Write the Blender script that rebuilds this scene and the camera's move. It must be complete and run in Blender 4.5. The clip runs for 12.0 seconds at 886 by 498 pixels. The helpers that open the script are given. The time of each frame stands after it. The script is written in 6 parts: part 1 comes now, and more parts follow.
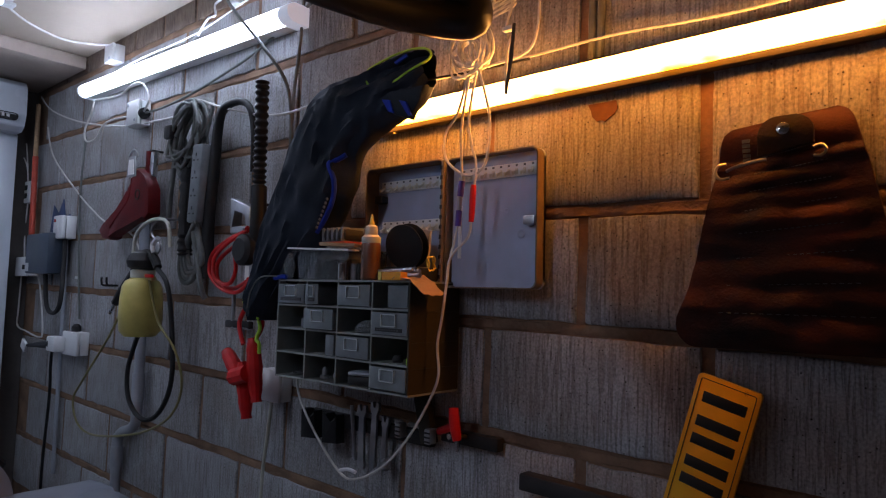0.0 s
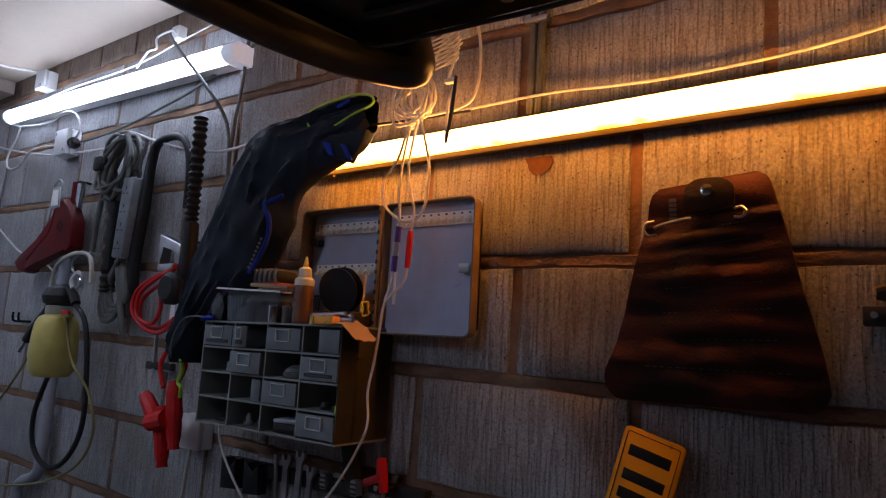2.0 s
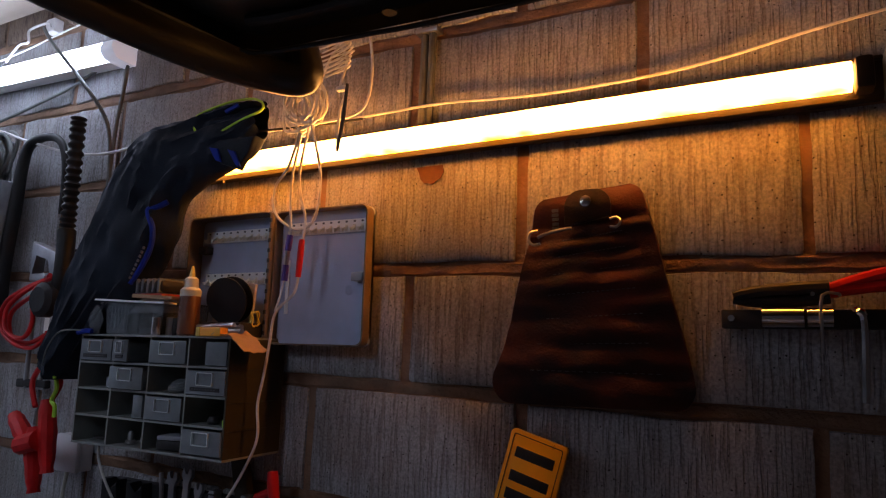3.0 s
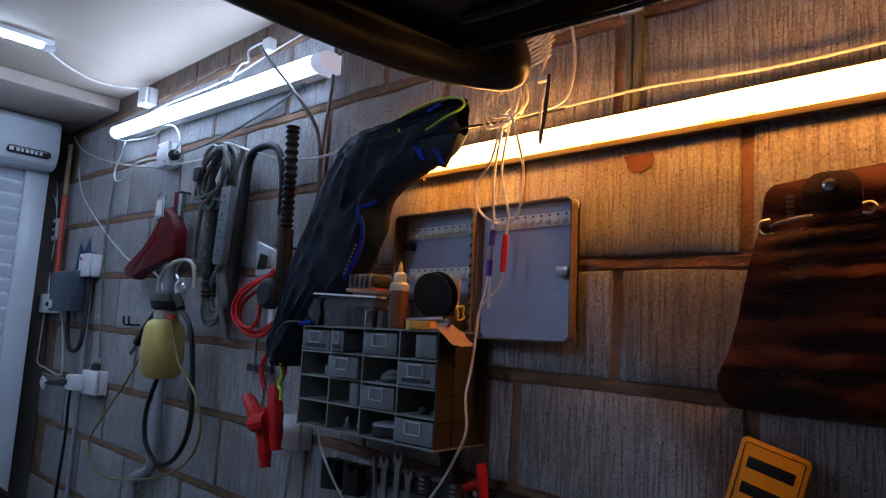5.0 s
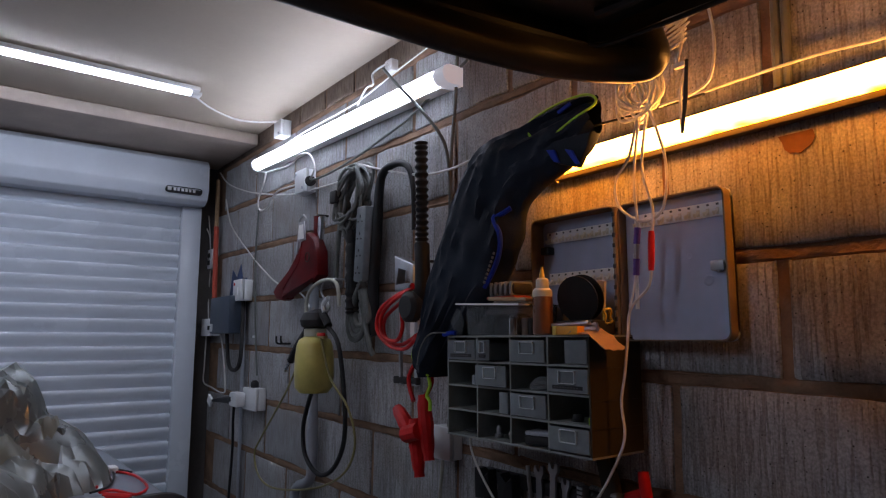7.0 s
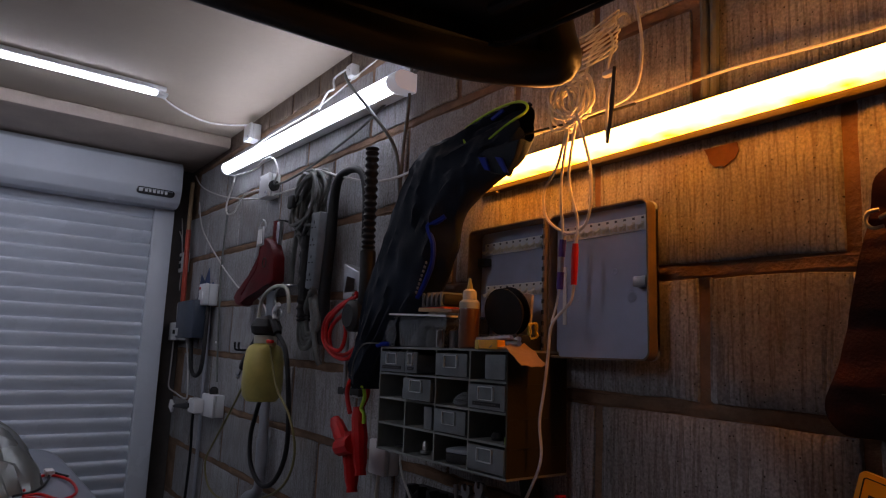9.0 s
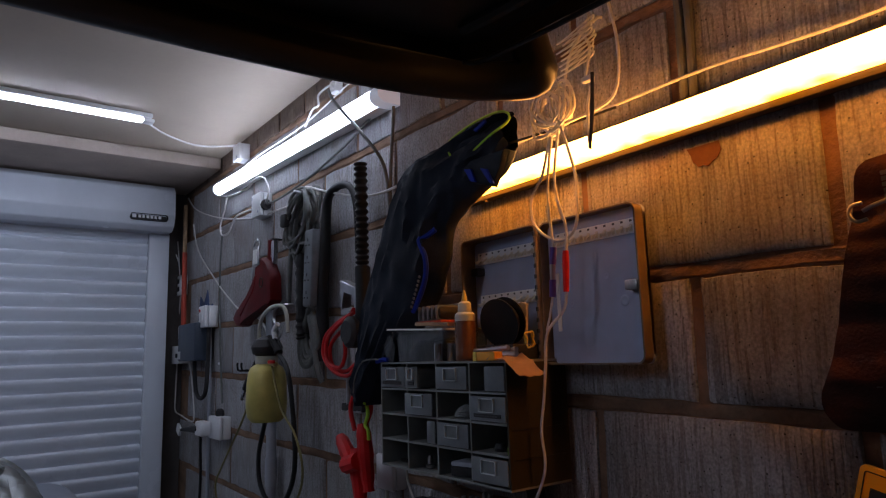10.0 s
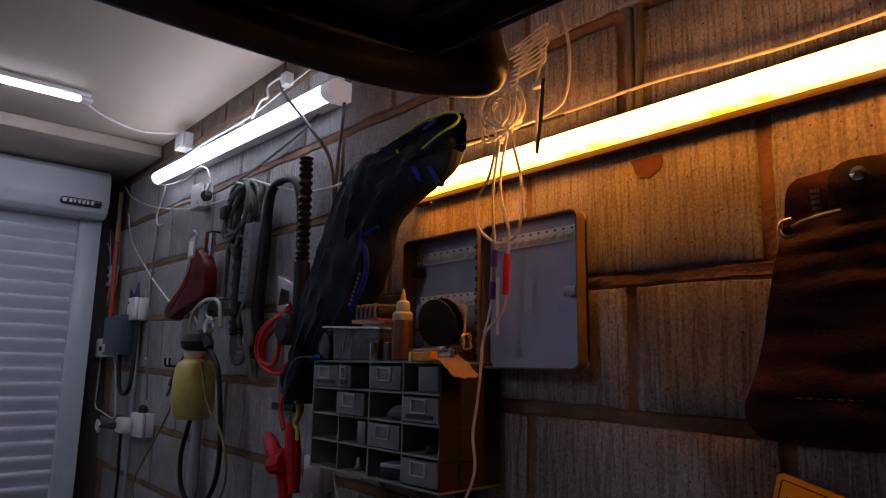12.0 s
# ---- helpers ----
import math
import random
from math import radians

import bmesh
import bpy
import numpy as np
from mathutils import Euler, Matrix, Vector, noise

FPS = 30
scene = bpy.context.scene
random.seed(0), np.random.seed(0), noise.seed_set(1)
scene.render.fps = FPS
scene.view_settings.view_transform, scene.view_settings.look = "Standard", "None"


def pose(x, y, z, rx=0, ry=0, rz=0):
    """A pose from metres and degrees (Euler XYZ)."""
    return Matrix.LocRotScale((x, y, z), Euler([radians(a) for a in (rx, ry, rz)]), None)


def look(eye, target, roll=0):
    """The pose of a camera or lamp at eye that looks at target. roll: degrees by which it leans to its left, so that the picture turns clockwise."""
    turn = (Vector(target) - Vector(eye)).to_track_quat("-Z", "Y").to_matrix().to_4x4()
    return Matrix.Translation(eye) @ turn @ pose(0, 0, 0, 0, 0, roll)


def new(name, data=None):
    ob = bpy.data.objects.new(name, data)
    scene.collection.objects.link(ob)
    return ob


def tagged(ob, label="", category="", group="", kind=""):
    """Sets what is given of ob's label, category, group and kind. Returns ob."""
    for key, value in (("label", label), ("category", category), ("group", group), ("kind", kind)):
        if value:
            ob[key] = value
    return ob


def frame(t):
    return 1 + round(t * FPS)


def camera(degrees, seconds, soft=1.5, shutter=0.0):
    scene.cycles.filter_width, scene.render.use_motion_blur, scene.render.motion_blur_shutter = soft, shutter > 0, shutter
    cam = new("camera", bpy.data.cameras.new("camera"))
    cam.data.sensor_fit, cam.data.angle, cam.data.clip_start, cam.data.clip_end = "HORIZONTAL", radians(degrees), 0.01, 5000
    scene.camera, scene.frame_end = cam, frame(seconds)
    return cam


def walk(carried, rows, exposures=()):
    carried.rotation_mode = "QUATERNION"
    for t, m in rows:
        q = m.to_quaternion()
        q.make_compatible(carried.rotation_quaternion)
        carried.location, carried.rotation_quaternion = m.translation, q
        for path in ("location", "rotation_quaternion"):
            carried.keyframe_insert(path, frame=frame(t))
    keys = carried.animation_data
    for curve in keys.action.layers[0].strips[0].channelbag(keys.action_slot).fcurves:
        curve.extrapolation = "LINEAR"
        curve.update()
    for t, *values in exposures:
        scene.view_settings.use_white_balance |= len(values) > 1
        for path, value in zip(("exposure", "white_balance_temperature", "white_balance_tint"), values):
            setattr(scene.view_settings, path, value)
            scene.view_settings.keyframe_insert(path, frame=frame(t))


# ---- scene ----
cam = camera(68.1, 12.0, soft=1.2)
PATH = [
    (0, (-0.066, -1.059, 1.371), (-1.372, 0.45, 1.509), 1.5),
    (0.5, (-0.07, -1.055, 1.367), (-1.381, 0.449, 1.51), 1.4),
    (1, (-0.072, -1.054, 1.37), (-1.373, 0.458, 1.516), 1.2),
    (1.5, (-0.077, -1.052, 1.363), (-1.341, 0.483, 1.581), 2.4),
    (2, (-0.064, -1.052, 1.37), (-1.218, 0.556, 1.658), 3.1),
    (2.5, (-0.049, -1.053, 1.369), (-1.019, 0.67, 1.669), 2.4),
    (2.7, (-0.036, -1.044, 1.373), (-0.947, 0.709, 1.682), 1.6),
    (4.3, (-0.055, -1.05, 1.396), (-1.188, 0.576, 1.666), 1.9),
    (4.5, (-0.069, -1.056, 1.391), (-1.283, 0.509, 1.669), 2.2),
    (5, (-0.099, -1.063, 1.385), (-1.437, 0.4, 1.649), 2.8),
    (5.5, (-0.123, -1.073, 1.379), (-1.575, 0.274, 1.655), 3.5),
    (6, (-0.136, -1.084, 1.393), (-1.67, 0.163, 1.694), 2.3),
    (6.5, (-0.136, -1.093, 1.379), (-1.733, 0.081, 1.652), 1.2),
    (7, (-0.128, -1.084, 1.387), (-1.714, 0.104, 1.661), 0.0),
    (7.2, (-0.127, -1.091, 1.393), (-1.761, 0.023, 1.687), -1.5),
    (8.8, (-0.079, -0.956, 1.371), (-1.739, 0.122, 1.658), 2.5),
    (9, (-0.072, -0.935, 1.385), (-1.661, 0.239, 1.7), 2.0),
    (9.5, (-0.065, -0.913, 1.395), (-1.526, 0.411, 1.73), 0.5),
    (10, (-0.058, -0.925, 1.41), (-1.646, 0.249, 1.727), -1.8),
    (10.5, (-0.06, -0.957, 1.412), (-1.856, -0.144, 1.753), -3.6),
    (11, (-0.087, -0.941, 1.371), (-1.872, -0.09, 1.673), -0.4),
    (11.5, (-0.068, -0.918, 1.386), (-1.67, 0.219, 1.76), -0.6),
    (12, (-0.067, -0.91, 1.389), (-1.546, 0.39, 1.738), 0.8),
]
EXPOSURES = [(0.0, -0.52, 6650, 20), (1.5, -0.58, 6650, 20), (2.7, -0.68, 6800, 23), (4.3, -0.41, 5800, 14), (5.5, -0.46, 5950, 14), (7.0, -0.68, 7150, 21), (9.0, -1.30, 7550, 25), (9.5, -1.32, 7550, 27), (10.5, -0.92, 6250, 17), (11.2, -1.22, 7550, 25), (12.0, -1.32, 7450, 27)]
walk(cam, [(t, look(eye, target, roll)) for t, eye, target, roll in PATH], EXPOSURES)

# ---- world and light ----
world = bpy.data.worlds.new("garage_night")
world.use_nodes = True
scene.world = world
world.node_tree.nodes["Background"].inputs["Color"].default_value = (0.25, 0.3, 0.4, 1)
world.node_tree.nodes["Background"].inputs["Strength"].default_value = 0.02

LED_COLOUR, LED_POWER = (0.60, 0.77, 1.0), 40.0
WARM_COLOUR, WARM_POWER = (1.0, 0.29, 0.004), 46.0


# ---- materials ----
def material(name, colour, rough=0.6, metal=0.0, vary=0.25, scale=8.0, fine=90.0, bump=0.15, second=None, stretch=(1, 1, 1),
             random_tint=0.0, clear=0.0, coat=0.0, shine=0.5):
    m = bpy.data.materials.new(name)
    m.use_nodes = True
    nt = m.node_tree
    n, l = nt.nodes, nt.links
    b = n["Principled BSDF"]
    tc = n.new("ShaderNodeTexCoord")
    mp = n.new("ShaderNodeMapping")
    mp.inputs["Scale"].default_value = stretch
    info = n.new("ShaderNodeObjectInfo")
    off = n.new("ShaderNodeVectorMath")
    off.operation = "MULTIPLY_ADD"
    off.inputs[1].default_value = (7.3, 3.1, 5.7)
    l.new(info.outputs["Random"], off.inputs[0])
    l.new(tc.outputs["Object"], off.inputs[2])
    l.new(off.outputs[0], mp.inputs["Vector"])
    big, small = n.new("ShaderNodeTexNoise"), n.new("ShaderNodeTexNoise")
    big.inputs["Scale"].default_value, big.inputs["Detail"].default_value = scale, 5
    small.inputs["Scale"].default_value, small.inputs["Detail"].default_value = fine, 4
    l.new(mp.outputs[0], big.inputs["Vector"])
    l.new(mp.outputs[0], small.inputs["Vector"])
    mix = n.new("ShaderNodeMix")
    mix.data_type = "RGBA"
    dark = [c * (1 - vary) for c in colour]
    light = [min(1, c * (1 + vary)) for c in colour] if second is None else second
    mix.inputs["A"].default_value, mix.inputs["B"].default_value = (*dark, 1), (*light, 1)
    ramp = n.new("ShaderNodeMapRange")
    ramp.inputs["From Min"].default_value, ramp.inputs["From Max"].default_value = 0.3, 0.7
    l.new(big.outputs["Fac"], ramp.inputs["Value"])
    l.new(ramp.outputs[0], mix.inputs["Factor"])
    hsv = n.new("ShaderNodeHueSaturation")
    l.new(mix.outputs["Result"], hsv.inputs["Color"])
    val = n.new("ShaderNodeMath")
    val.operation = "MULTIPLY_ADD"
    val.inputs[1].default_value, val.inputs[2].default_value = vary, 1 - vary / 2
    l.new(small.outputs["Fac"], val.inputs[0])
    if random_tint:
        more = n.new("ShaderNodeMath")
        more.operation = "MULTIPLY_ADD"
        more.inputs[1].default_value = random_tint
        l.new(info.outputs["Random"], more.inputs[0])
        l.new(val.outputs[0], more.inputs[2])
        l.new(more.outputs[0], hsv.inputs["Value"])
    else:
        l.new(val.outputs[0], hsv.inputs["Value"])
    l.new(hsv.outputs[0], b.inputs["Base Color"])
    b.inputs["Metallic"].default_value = metal
    rr = n.new("ShaderNodeMapRange")
    rr.inputs["To Min"].default_value, rr.inputs["To Max"].default_value = max(0.03, rough - 0.1), min(1, rough + 0.12)
    l.new(big.outputs["Fac"], rr.inputs["Value"])
    l.new(rr.outputs[0], b.inputs["Roughness"])
    b.inputs["Coat Weight"].default_value = coat
    b.inputs["Specular IOR Level"].default_value = shine
    if clear:
        b.inputs["Transmission Weight"].default_value = clear
        b.inputs["IOR"].default_value = 1.35
    if bump:
        bp = n.new("ShaderNodeBump")
        bp.inputs["Strength"].default_value, bp.inputs["Distance"].default_value = bump, 0.004
        l.new(small.outputs["Fac"], bp.inputs["Height"])
        l.new(bp.outputs[0], b.inputs["Normal"])
    return m


def block_material(name="raked_concrete_block", low=(0.31, 0.297, 0.295), high=(0.43, 0.43, 0.445), groove_tone=(0.27, 0.25, 0.24), soil=(0.25, 0.175, 0.12)):
    """Grey concrete block face, raked upright while wet, with pits and pale scuffs."""
    m = bpy.data.materials.new(name)
    m.use_nodes = True
    n, l = m.node_tree.nodes, m.node_tree.links
    b = n["Principled BSDF"]
    tc, info = n.new("ShaderNodeTexCoord"), n.new("ShaderNodeObjectInfo")
    off = n.new("ShaderNodeVectorMath")
    off.operation = "MULTIPLY_ADD"
    off.inputs[1].default_value = (9.7, 4.1, 6.3)
    l.new(info.outputs["Random"], off.inputs[0])
    l.new(tc.outputs["Object"], off.inputs[2])

    def noise_of(scale3, scale, detail):
        mp = n.new("ShaderNodeMapping")
        mp.inputs["Scale"].default_value = scale3
        l.new(off.outputs[0], mp.inputs["Vector"])
        t = n.new("ShaderNodeTexNoise")
        t.inputs["Scale"].default_value, t.inputs["Detail"].default_value = scale, detail
        l.new(mp.outputs[0], t.inputs["Vector"])
        return t
    rake = noise_of((88, 1, 2.2), 1, 4)
    wide = noise_of((17, 1, 1.2), 1, 2)
    dirt = noise_of((2.6, 1, 0.9), 1, 5)
    stain = noise_of((3.4, 1, 1.7), 1, 6)
    grain = noise_of((105, 1, 42), 1, 5)
    pits = n.new("ShaderNodeTexVoronoi")
    pits.inputs["Scale"].default_value = 1
    wide_map = n.new("ShaderNodeMapping")
    wide_map.inputs["Scale"].default_value = (34, 1, 17)
    l.new(off.outputs[0], wide_map.inputs["Vector"])
    l.new(wide_map.outputs[0], pits.inputs["Vector"])
    pit = n.new("ShaderNodeMapRange")
    pit.inputs["From Min"].default_value, pit.inputs["From Max"].default_value = 0.07, 0.13
    l.new(pits.outputs["Distance"], pit.inputs["Value"])
    groove = n.new("ShaderNodeMapRange")
    groove.inputs["From Min"].default_value, groove.inputs["From Max"].default_value = 0.38, 0.50
    l.new(rake.outputs["Fac"], groove.inputs["Value"])
    base = n.new("ShaderNodeMix")
    base.data_type = "RGBA"
    base.inputs["A"].default_value, base.inputs["B"].default_value = (*low, 1), (*high, 1)
    sm = n.new("ShaderNodeMapRange")
    sm.inputs["From Min"].default_value, sm.inputs["From Max"].default_value = 0.3, 0.7
    l.new(stain.outputs["Fac"], sm.inputs["Value"])
    l.new(sm.outputs[0], base.inputs["Factor"])
    # Grooves and pits are tinted darker by the masks that also drive the bump.
    groove_mix = n.new("ShaderNodeMix")
    groove_mix.data_type = "RGBA"
    groove_mix.inputs["A"].default_value = (*groove_tone, 1)
    l.new(base.outputs["Result"], groove_mix.inputs["B"])
    l.new(groove.outputs[0], groove_mix.inputs["Factor"])
    brown = n.new("ShaderNodeMix")
    brown.data_type = "RGBA"
    l.new(groove_mix.outputs["Result"], brown.inputs["A"])
    brown.inputs["B"].default_value = (*soil, 1)
    dm = n.new("ShaderNodeMapRange")
    dm.inputs["From Min"].default_value, dm.inputs["From Max"].default_value, dm.inputs["To Max"].default_value = 0.54, 0.76, 0.45
    l.new(dirt.outputs["Fac"], dm.inputs["Value"])
    l.new(dm.outputs[0], brown.inputs["Factor"])
    holes = n.new("ShaderNodeMix")
    holes.data_type = "RGBA"
    holes.inputs["A"].default_value = (0.05, 0.04, 0.035, 1)
    l.new(brown.outputs["Result"], holes.inputs["B"])
    l.new(pit.outputs[0], holes.inputs["Factor"])
    hsv = n.new("ShaderNodeHueSaturation")
    l.new(holes.outputs["Result"], hsv.inputs["Color"])
    tone = n.new("ShaderNodeMath")
    tone.operation = "MULTIPLY_ADD"
    tone.inputs[1].default_value, tone.inputs[2].default_value = 0.30, 0.82
    l.new(info.outputs["Random"], tone.inputs[0])
    speck = n.new("ShaderNodeMapRange")
    speck.inputs["From Min"].default_value, speck.inputs["From Max"].default_value = 0.32, 0.68
    speck.inputs["To Min"].default_value, speck.inputs["To Max"].default_value = 0.70, 1.25
    l.new(grain.outputs["Fac"], speck.inputs["Value"])
    both = n.new("ShaderNodeMath")
    both.operation = "MULTIPLY"
    l.new(tone.outputs[0], both.inputs[0])
    l.new(speck.outputs[0], both.inputs[1])
    l.new(both.outputs[0], hsv.inputs["Value"])
    l.new(hsv.outputs[0], b.inputs["Base Color"])
    b.inputs["Roughness"].default_value = 0.86
    h1 = n.new("ShaderNodeMath")
    h1.operation = "MULTIPLY_ADD"
    h1.inputs[1].default_value = 0.5
    l.new(wide.outputs["Fac"], h1.inputs[0])
    l.new(groove.outputs[0], h1.inputs[2])
    h2 = n.new("ShaderNodeMath")
    h2.operation = "MULTIPLY_ADD"
    h2.inputs[1].default_value = 0.8
    l.new(pit.outputs[0], h2.inputs[0])
    l.new(h1.outputs[0], h2.inputs[2])
    h3 = n.new("ShaderNodeMath")
    h3.operation = "MULTIPLY_ADD"
    h3.inputs[1].default_value = 0.75
    l.new(grain.outputs["Fac"], h3.inputs[0])
    l.new(h2.outputs[0], h3.inputs[2])
    bp = n.new("ShaderNodeBump")
    bp.inputs["Strength"].default_value, bp.inputs["Distance"].default_value = 1.0, 0.0021
    l.new(h3.outputs[0], bp.inputs["Height"])
    l.new(bp.outputs[0], b.inputs["Normal"])
    return m


def glow(name, colour, power):
    m = bpy.data.materials.new(name)
    m.use_nodes = True
    b = m.node_tree.nodes["Principled BSDF"]
    b.inputs["Base Color"].default_value = (0.85, 0.85, 0.85, 1)
    b.inputs["Emission Color"].default_value = (*colour, 1)
    b.inputs["Emission Strength"].default_value = power
    return m


M_BLOCK = block_material()
M_BRICK = block_material("rough_brown_brick", (0.15, 0.10, 0.075), (0.27, 0.19, 0.14), (0.10, 0.06, 0.045), (0.16, 0.09, 0.055))
M_MORTAR = material("sandy_mortar", (0.22, 0.125, 0.075), 0.95, vary=0.35, scale=14, fine=160, bump=0.9)
M_CEIL = material("ceiling_board", (0.42, 0.34, 0.27), 0.8, vary=0.06, scale=3, fine=60, bump=0.08)
M_BEAM = material("painted_beam", (0.40, 0.32, 0.27), 0.75, vary=0.15, scale=5, bump=0.2)
M_FLOOR = material("concrete_floor", (0.09, 0.085, 0.08), 0.85, vary=0.3, scale=2, fine=50, bump=0.4)
M_PLASTER = material("dark_render_wall", (0.09, 0.08, 0.075), 0.9, vary=0.25, scale=3, fine=70, bump=0.5)
M_SHUTTER = material("white_enamelled_aluminium", (0.60, 0.64, 0.70), 0.24, vary=0.05, scale=4, fine=40, bump=0.03)
M_WHITE = material("white_plastic", (0.72, 0.72, 0.72), 0.42, vary=0.08, scale=10, bump=0.05)
M_WHITE_CABLE = material("white_flex", (0.62, 0.60, 0.57), 0.5, vary=0.15, scale=30, bump=0.05)
M_GREY_CABLE = material("grey_flex", (0.125, 0.130, 0.122), 0.55, vary=0.25, scale=25, bump=0.05, shine=0.3)
M_BLACK = material("black_rubber", (0.011, 0.011, 0.012), 0.5, vary=0.3, scale=20, bump=0.1, shine=0.3)
M_BLACK_DULL = material("dusty_black_plastic", (0.022, 0.021, 0.022), 0.6, vary=0.4, scale=14, bump=0.2, shine=0.3)
M_GREY_PVC = material("grey_pvc_pipe", (0.33, 0.35, 0.39), 0.45, vary=0.12, scale=9, bump=0.05)
M_RED = material("red_plastic", (0.58, 0.012, 0.011), 0.45, vary=0.2, scale=20, bump=0.06, shine=0.3)
M_RED_PAINT = material("red_pole_paint", (0.5, 0.06, 0.03), 0.5, vary=0.2, scale=20, bump=0.05)
M_LEATHER = material("dark_red_leather", (0.115, 0.003, 0.004), 0.5, vary=0.35, scale=12, fine=140, bump=0.2, shine=0.15)
M_CLOTH = material("navy_black_cloth", (0.017, 0.022, 0.032), 0.62, vary=0.55, scale=6, fine=400, bump=0.35, shine=0.08)
M_LIME = material("lime_piping", (0.45, 0.75, 0.05), 0.6, vary=0.1, scale=30)
M_BLUE = material("blue_trim", (0.008, 0.03, 0.30), 0.75, vary=0.2, scale=25, shine=0.2)
M_ROLL = material("red_brown_oilcloth", (0.020, 0.006, 0.004), 0.6, vary=0.5, scale=9, fine=260, bump=0.3, second=(0.090, 0.014, 0.005), shine=0.25)
M_ROLL_DARK = material("blackened_oilcloth", (0.009, 0.005, 0.004), 0.7, vary=0.4, scale=9, fine=260, bump=0.3, second=(0.06, 0.016, 0.006), shine=0.25)
M_STEEL = material("worn_steel", (0.42, 0.42, 0.43), 0.35, metal=1.0, vary=0.25, scale=16, bump=0.1)
M_CHROME = material("chrome", (0.75, 0.75, 0.76), 0.15, metal=1.0, vary=0.08, scale=16, bump=0.02)
M_BRASS = material("brass", (0.60, 0.47, 0.24), 0.4, metal=0.6, vary=0.2, scale=20)
M_CAB_IN = material("blue_grey_enamel", (0.40, 0.46, 0.62), 0.36, vary=0.14, scale=7, fine=30, bump=0.04)
M_CAB_OUT = material("beige_brown_enamel", (0.16, 0.115, 0.075), 0.55, vary=0.3, scale=14, bump=0.12)
M_STRIP = material("ivory_strip", (0.88, 0.87, 0.84), 0.45, vary=0.06, scale=20)
M_DRAWER = material("grey_drawer_plastic", (0.22, 0.232, 0.215), 0.5, vary=0.2, scale=14, bump=0.06)
M_DRAWER_CLEAR = material("smoky_clear_plastic", (0.27, 0.30, 0.31), 0.2, vary=0.2, scale=14, bump=0.03, clear=0.35)
M_CARD = material("brown_cardboard", (0.034, 0.027, 0.018), 0.85, vary=0.2, scale=9, fine=120, bump=0.15)
M_YELLOW_POT = material("yellowed_polythene", (0.55, 0.46, 0.13), 0.38, vary=0.22, scale=11, fine=40, bump=0.04)
M_YELLOW_TUBE = material("yellowed_tube", (0.22, 0.185, 0.065), 0.35, vary=0.15, scale=20, bump=0.03)
M_CREAM_TUBE = material("cream_tube", (0.48, 0.46, 0.38), 0.4, vary=0.15, scale=20, bump=0.03)
M_PLATE = material("yellow_plate", (0.80, 0.42, 0.015), 0.35, vary=0.1, scale=10, bump=0.03)
M_INK = material("black_print", (0.012, 0.012, 0.013), 0.5, vary=0.2, scale=20, bump=0)
M_GREY_PRINT = material("faded_grey_print", (0.085, 0.083, 0.08), 0.6, vary=0.2, scale=40, bump=0)
M_GLUE = material("amber_glue_bottle", (0.14, 0.058, 0.03), 0.3, vary=0.15, scale=18, bump=0.02)
M_GLUE_TOP = material("milky_plastic", (0.62, 0.58, 0.48), 0.4, vary=0.08, scale=18, bump=0.02)
M_NOZZLE = material("yellow_nozzle", (0.70, 0.52, 0.10), 0.4, vary=0.1, scale=18)
M_ORANGE = material("orange_yellow_box", (0.75, 0.32, 0.02), 0.5, vary=0.15, scale=18)
M_PINK = material("pinkish_paper", (0.30, 0.20, 0.155), 0.85, vary=0.15, scale=18, fine=120, bump=0.3)
M_WOOD = material("bare_wood", (0.38, 0.24, 0.13), 0.65, vary=0.25, scale=18, stretch=(1, 8, 8), bump=0.1)
M_PURPLE = material("purple_crimp", (0.10, 0.05, 0.30), 0.4, vary=0.15, scale=30)
M_WIRE = material("bell_wire", (0.62, 0.59, 0.55), 0.4, vary=0.2, scale=40, bump=0.02)
M_STRIP_GREY = material("dusty_grey_socket_plastic", (0.13, 0.145, 0.155), 0.5, vary=0.3, scale=14, bump=0.1)
M_BLUE_DARK = material("dark_blue_control_box", (0.035, 0.05, 0.075), 0.45, vary=0.2, scale=12, bump=0.05)
M_BLUE_SPRAY = material("blue_overspray", (0.05, 0.08, 0.17), 0.85, vary=0.35, scale=14, bump=0.3)
M_CAR = material("grey_car_paint", (0.20, 0.22, 0.26), 0.35, vary=0.08, scale=6, bump=0.02, coat=0.4)
M_LID = material("black_painted_lid", (0.016, 0.015, 0.014), 0.38, vary=0.25, scale=6, fine=70, bump=0.04)
M_LID_SKIN = material("blue_grey_lid_inside", (0.10, 0.115, 0.14), 0.45, vary=0.2, scale=7, bump=0.05)
M_COVER = material("silver_coated_cover", (0.155, 0.168, 0.162), 0.28, metal=0.3, vary=0.2, scale=7, fine=45, bump=0.12)
M_COVER_SEAM = material("olive_cover_band", (0.12, 0.11, 0.08), 0.5, metal=0.1, vary=0.2, scale=10, bump=0.1)
M_LED = glow("led_diffuser", LED_COLOUR, LED_POWER)
M_LED_SLIM = glow("slim_led_diffuser", LED_COLOUR, 80.0)
M_WARM = glow("yellowed_diffuser", WARM_COLOUR, WARM_POWER)


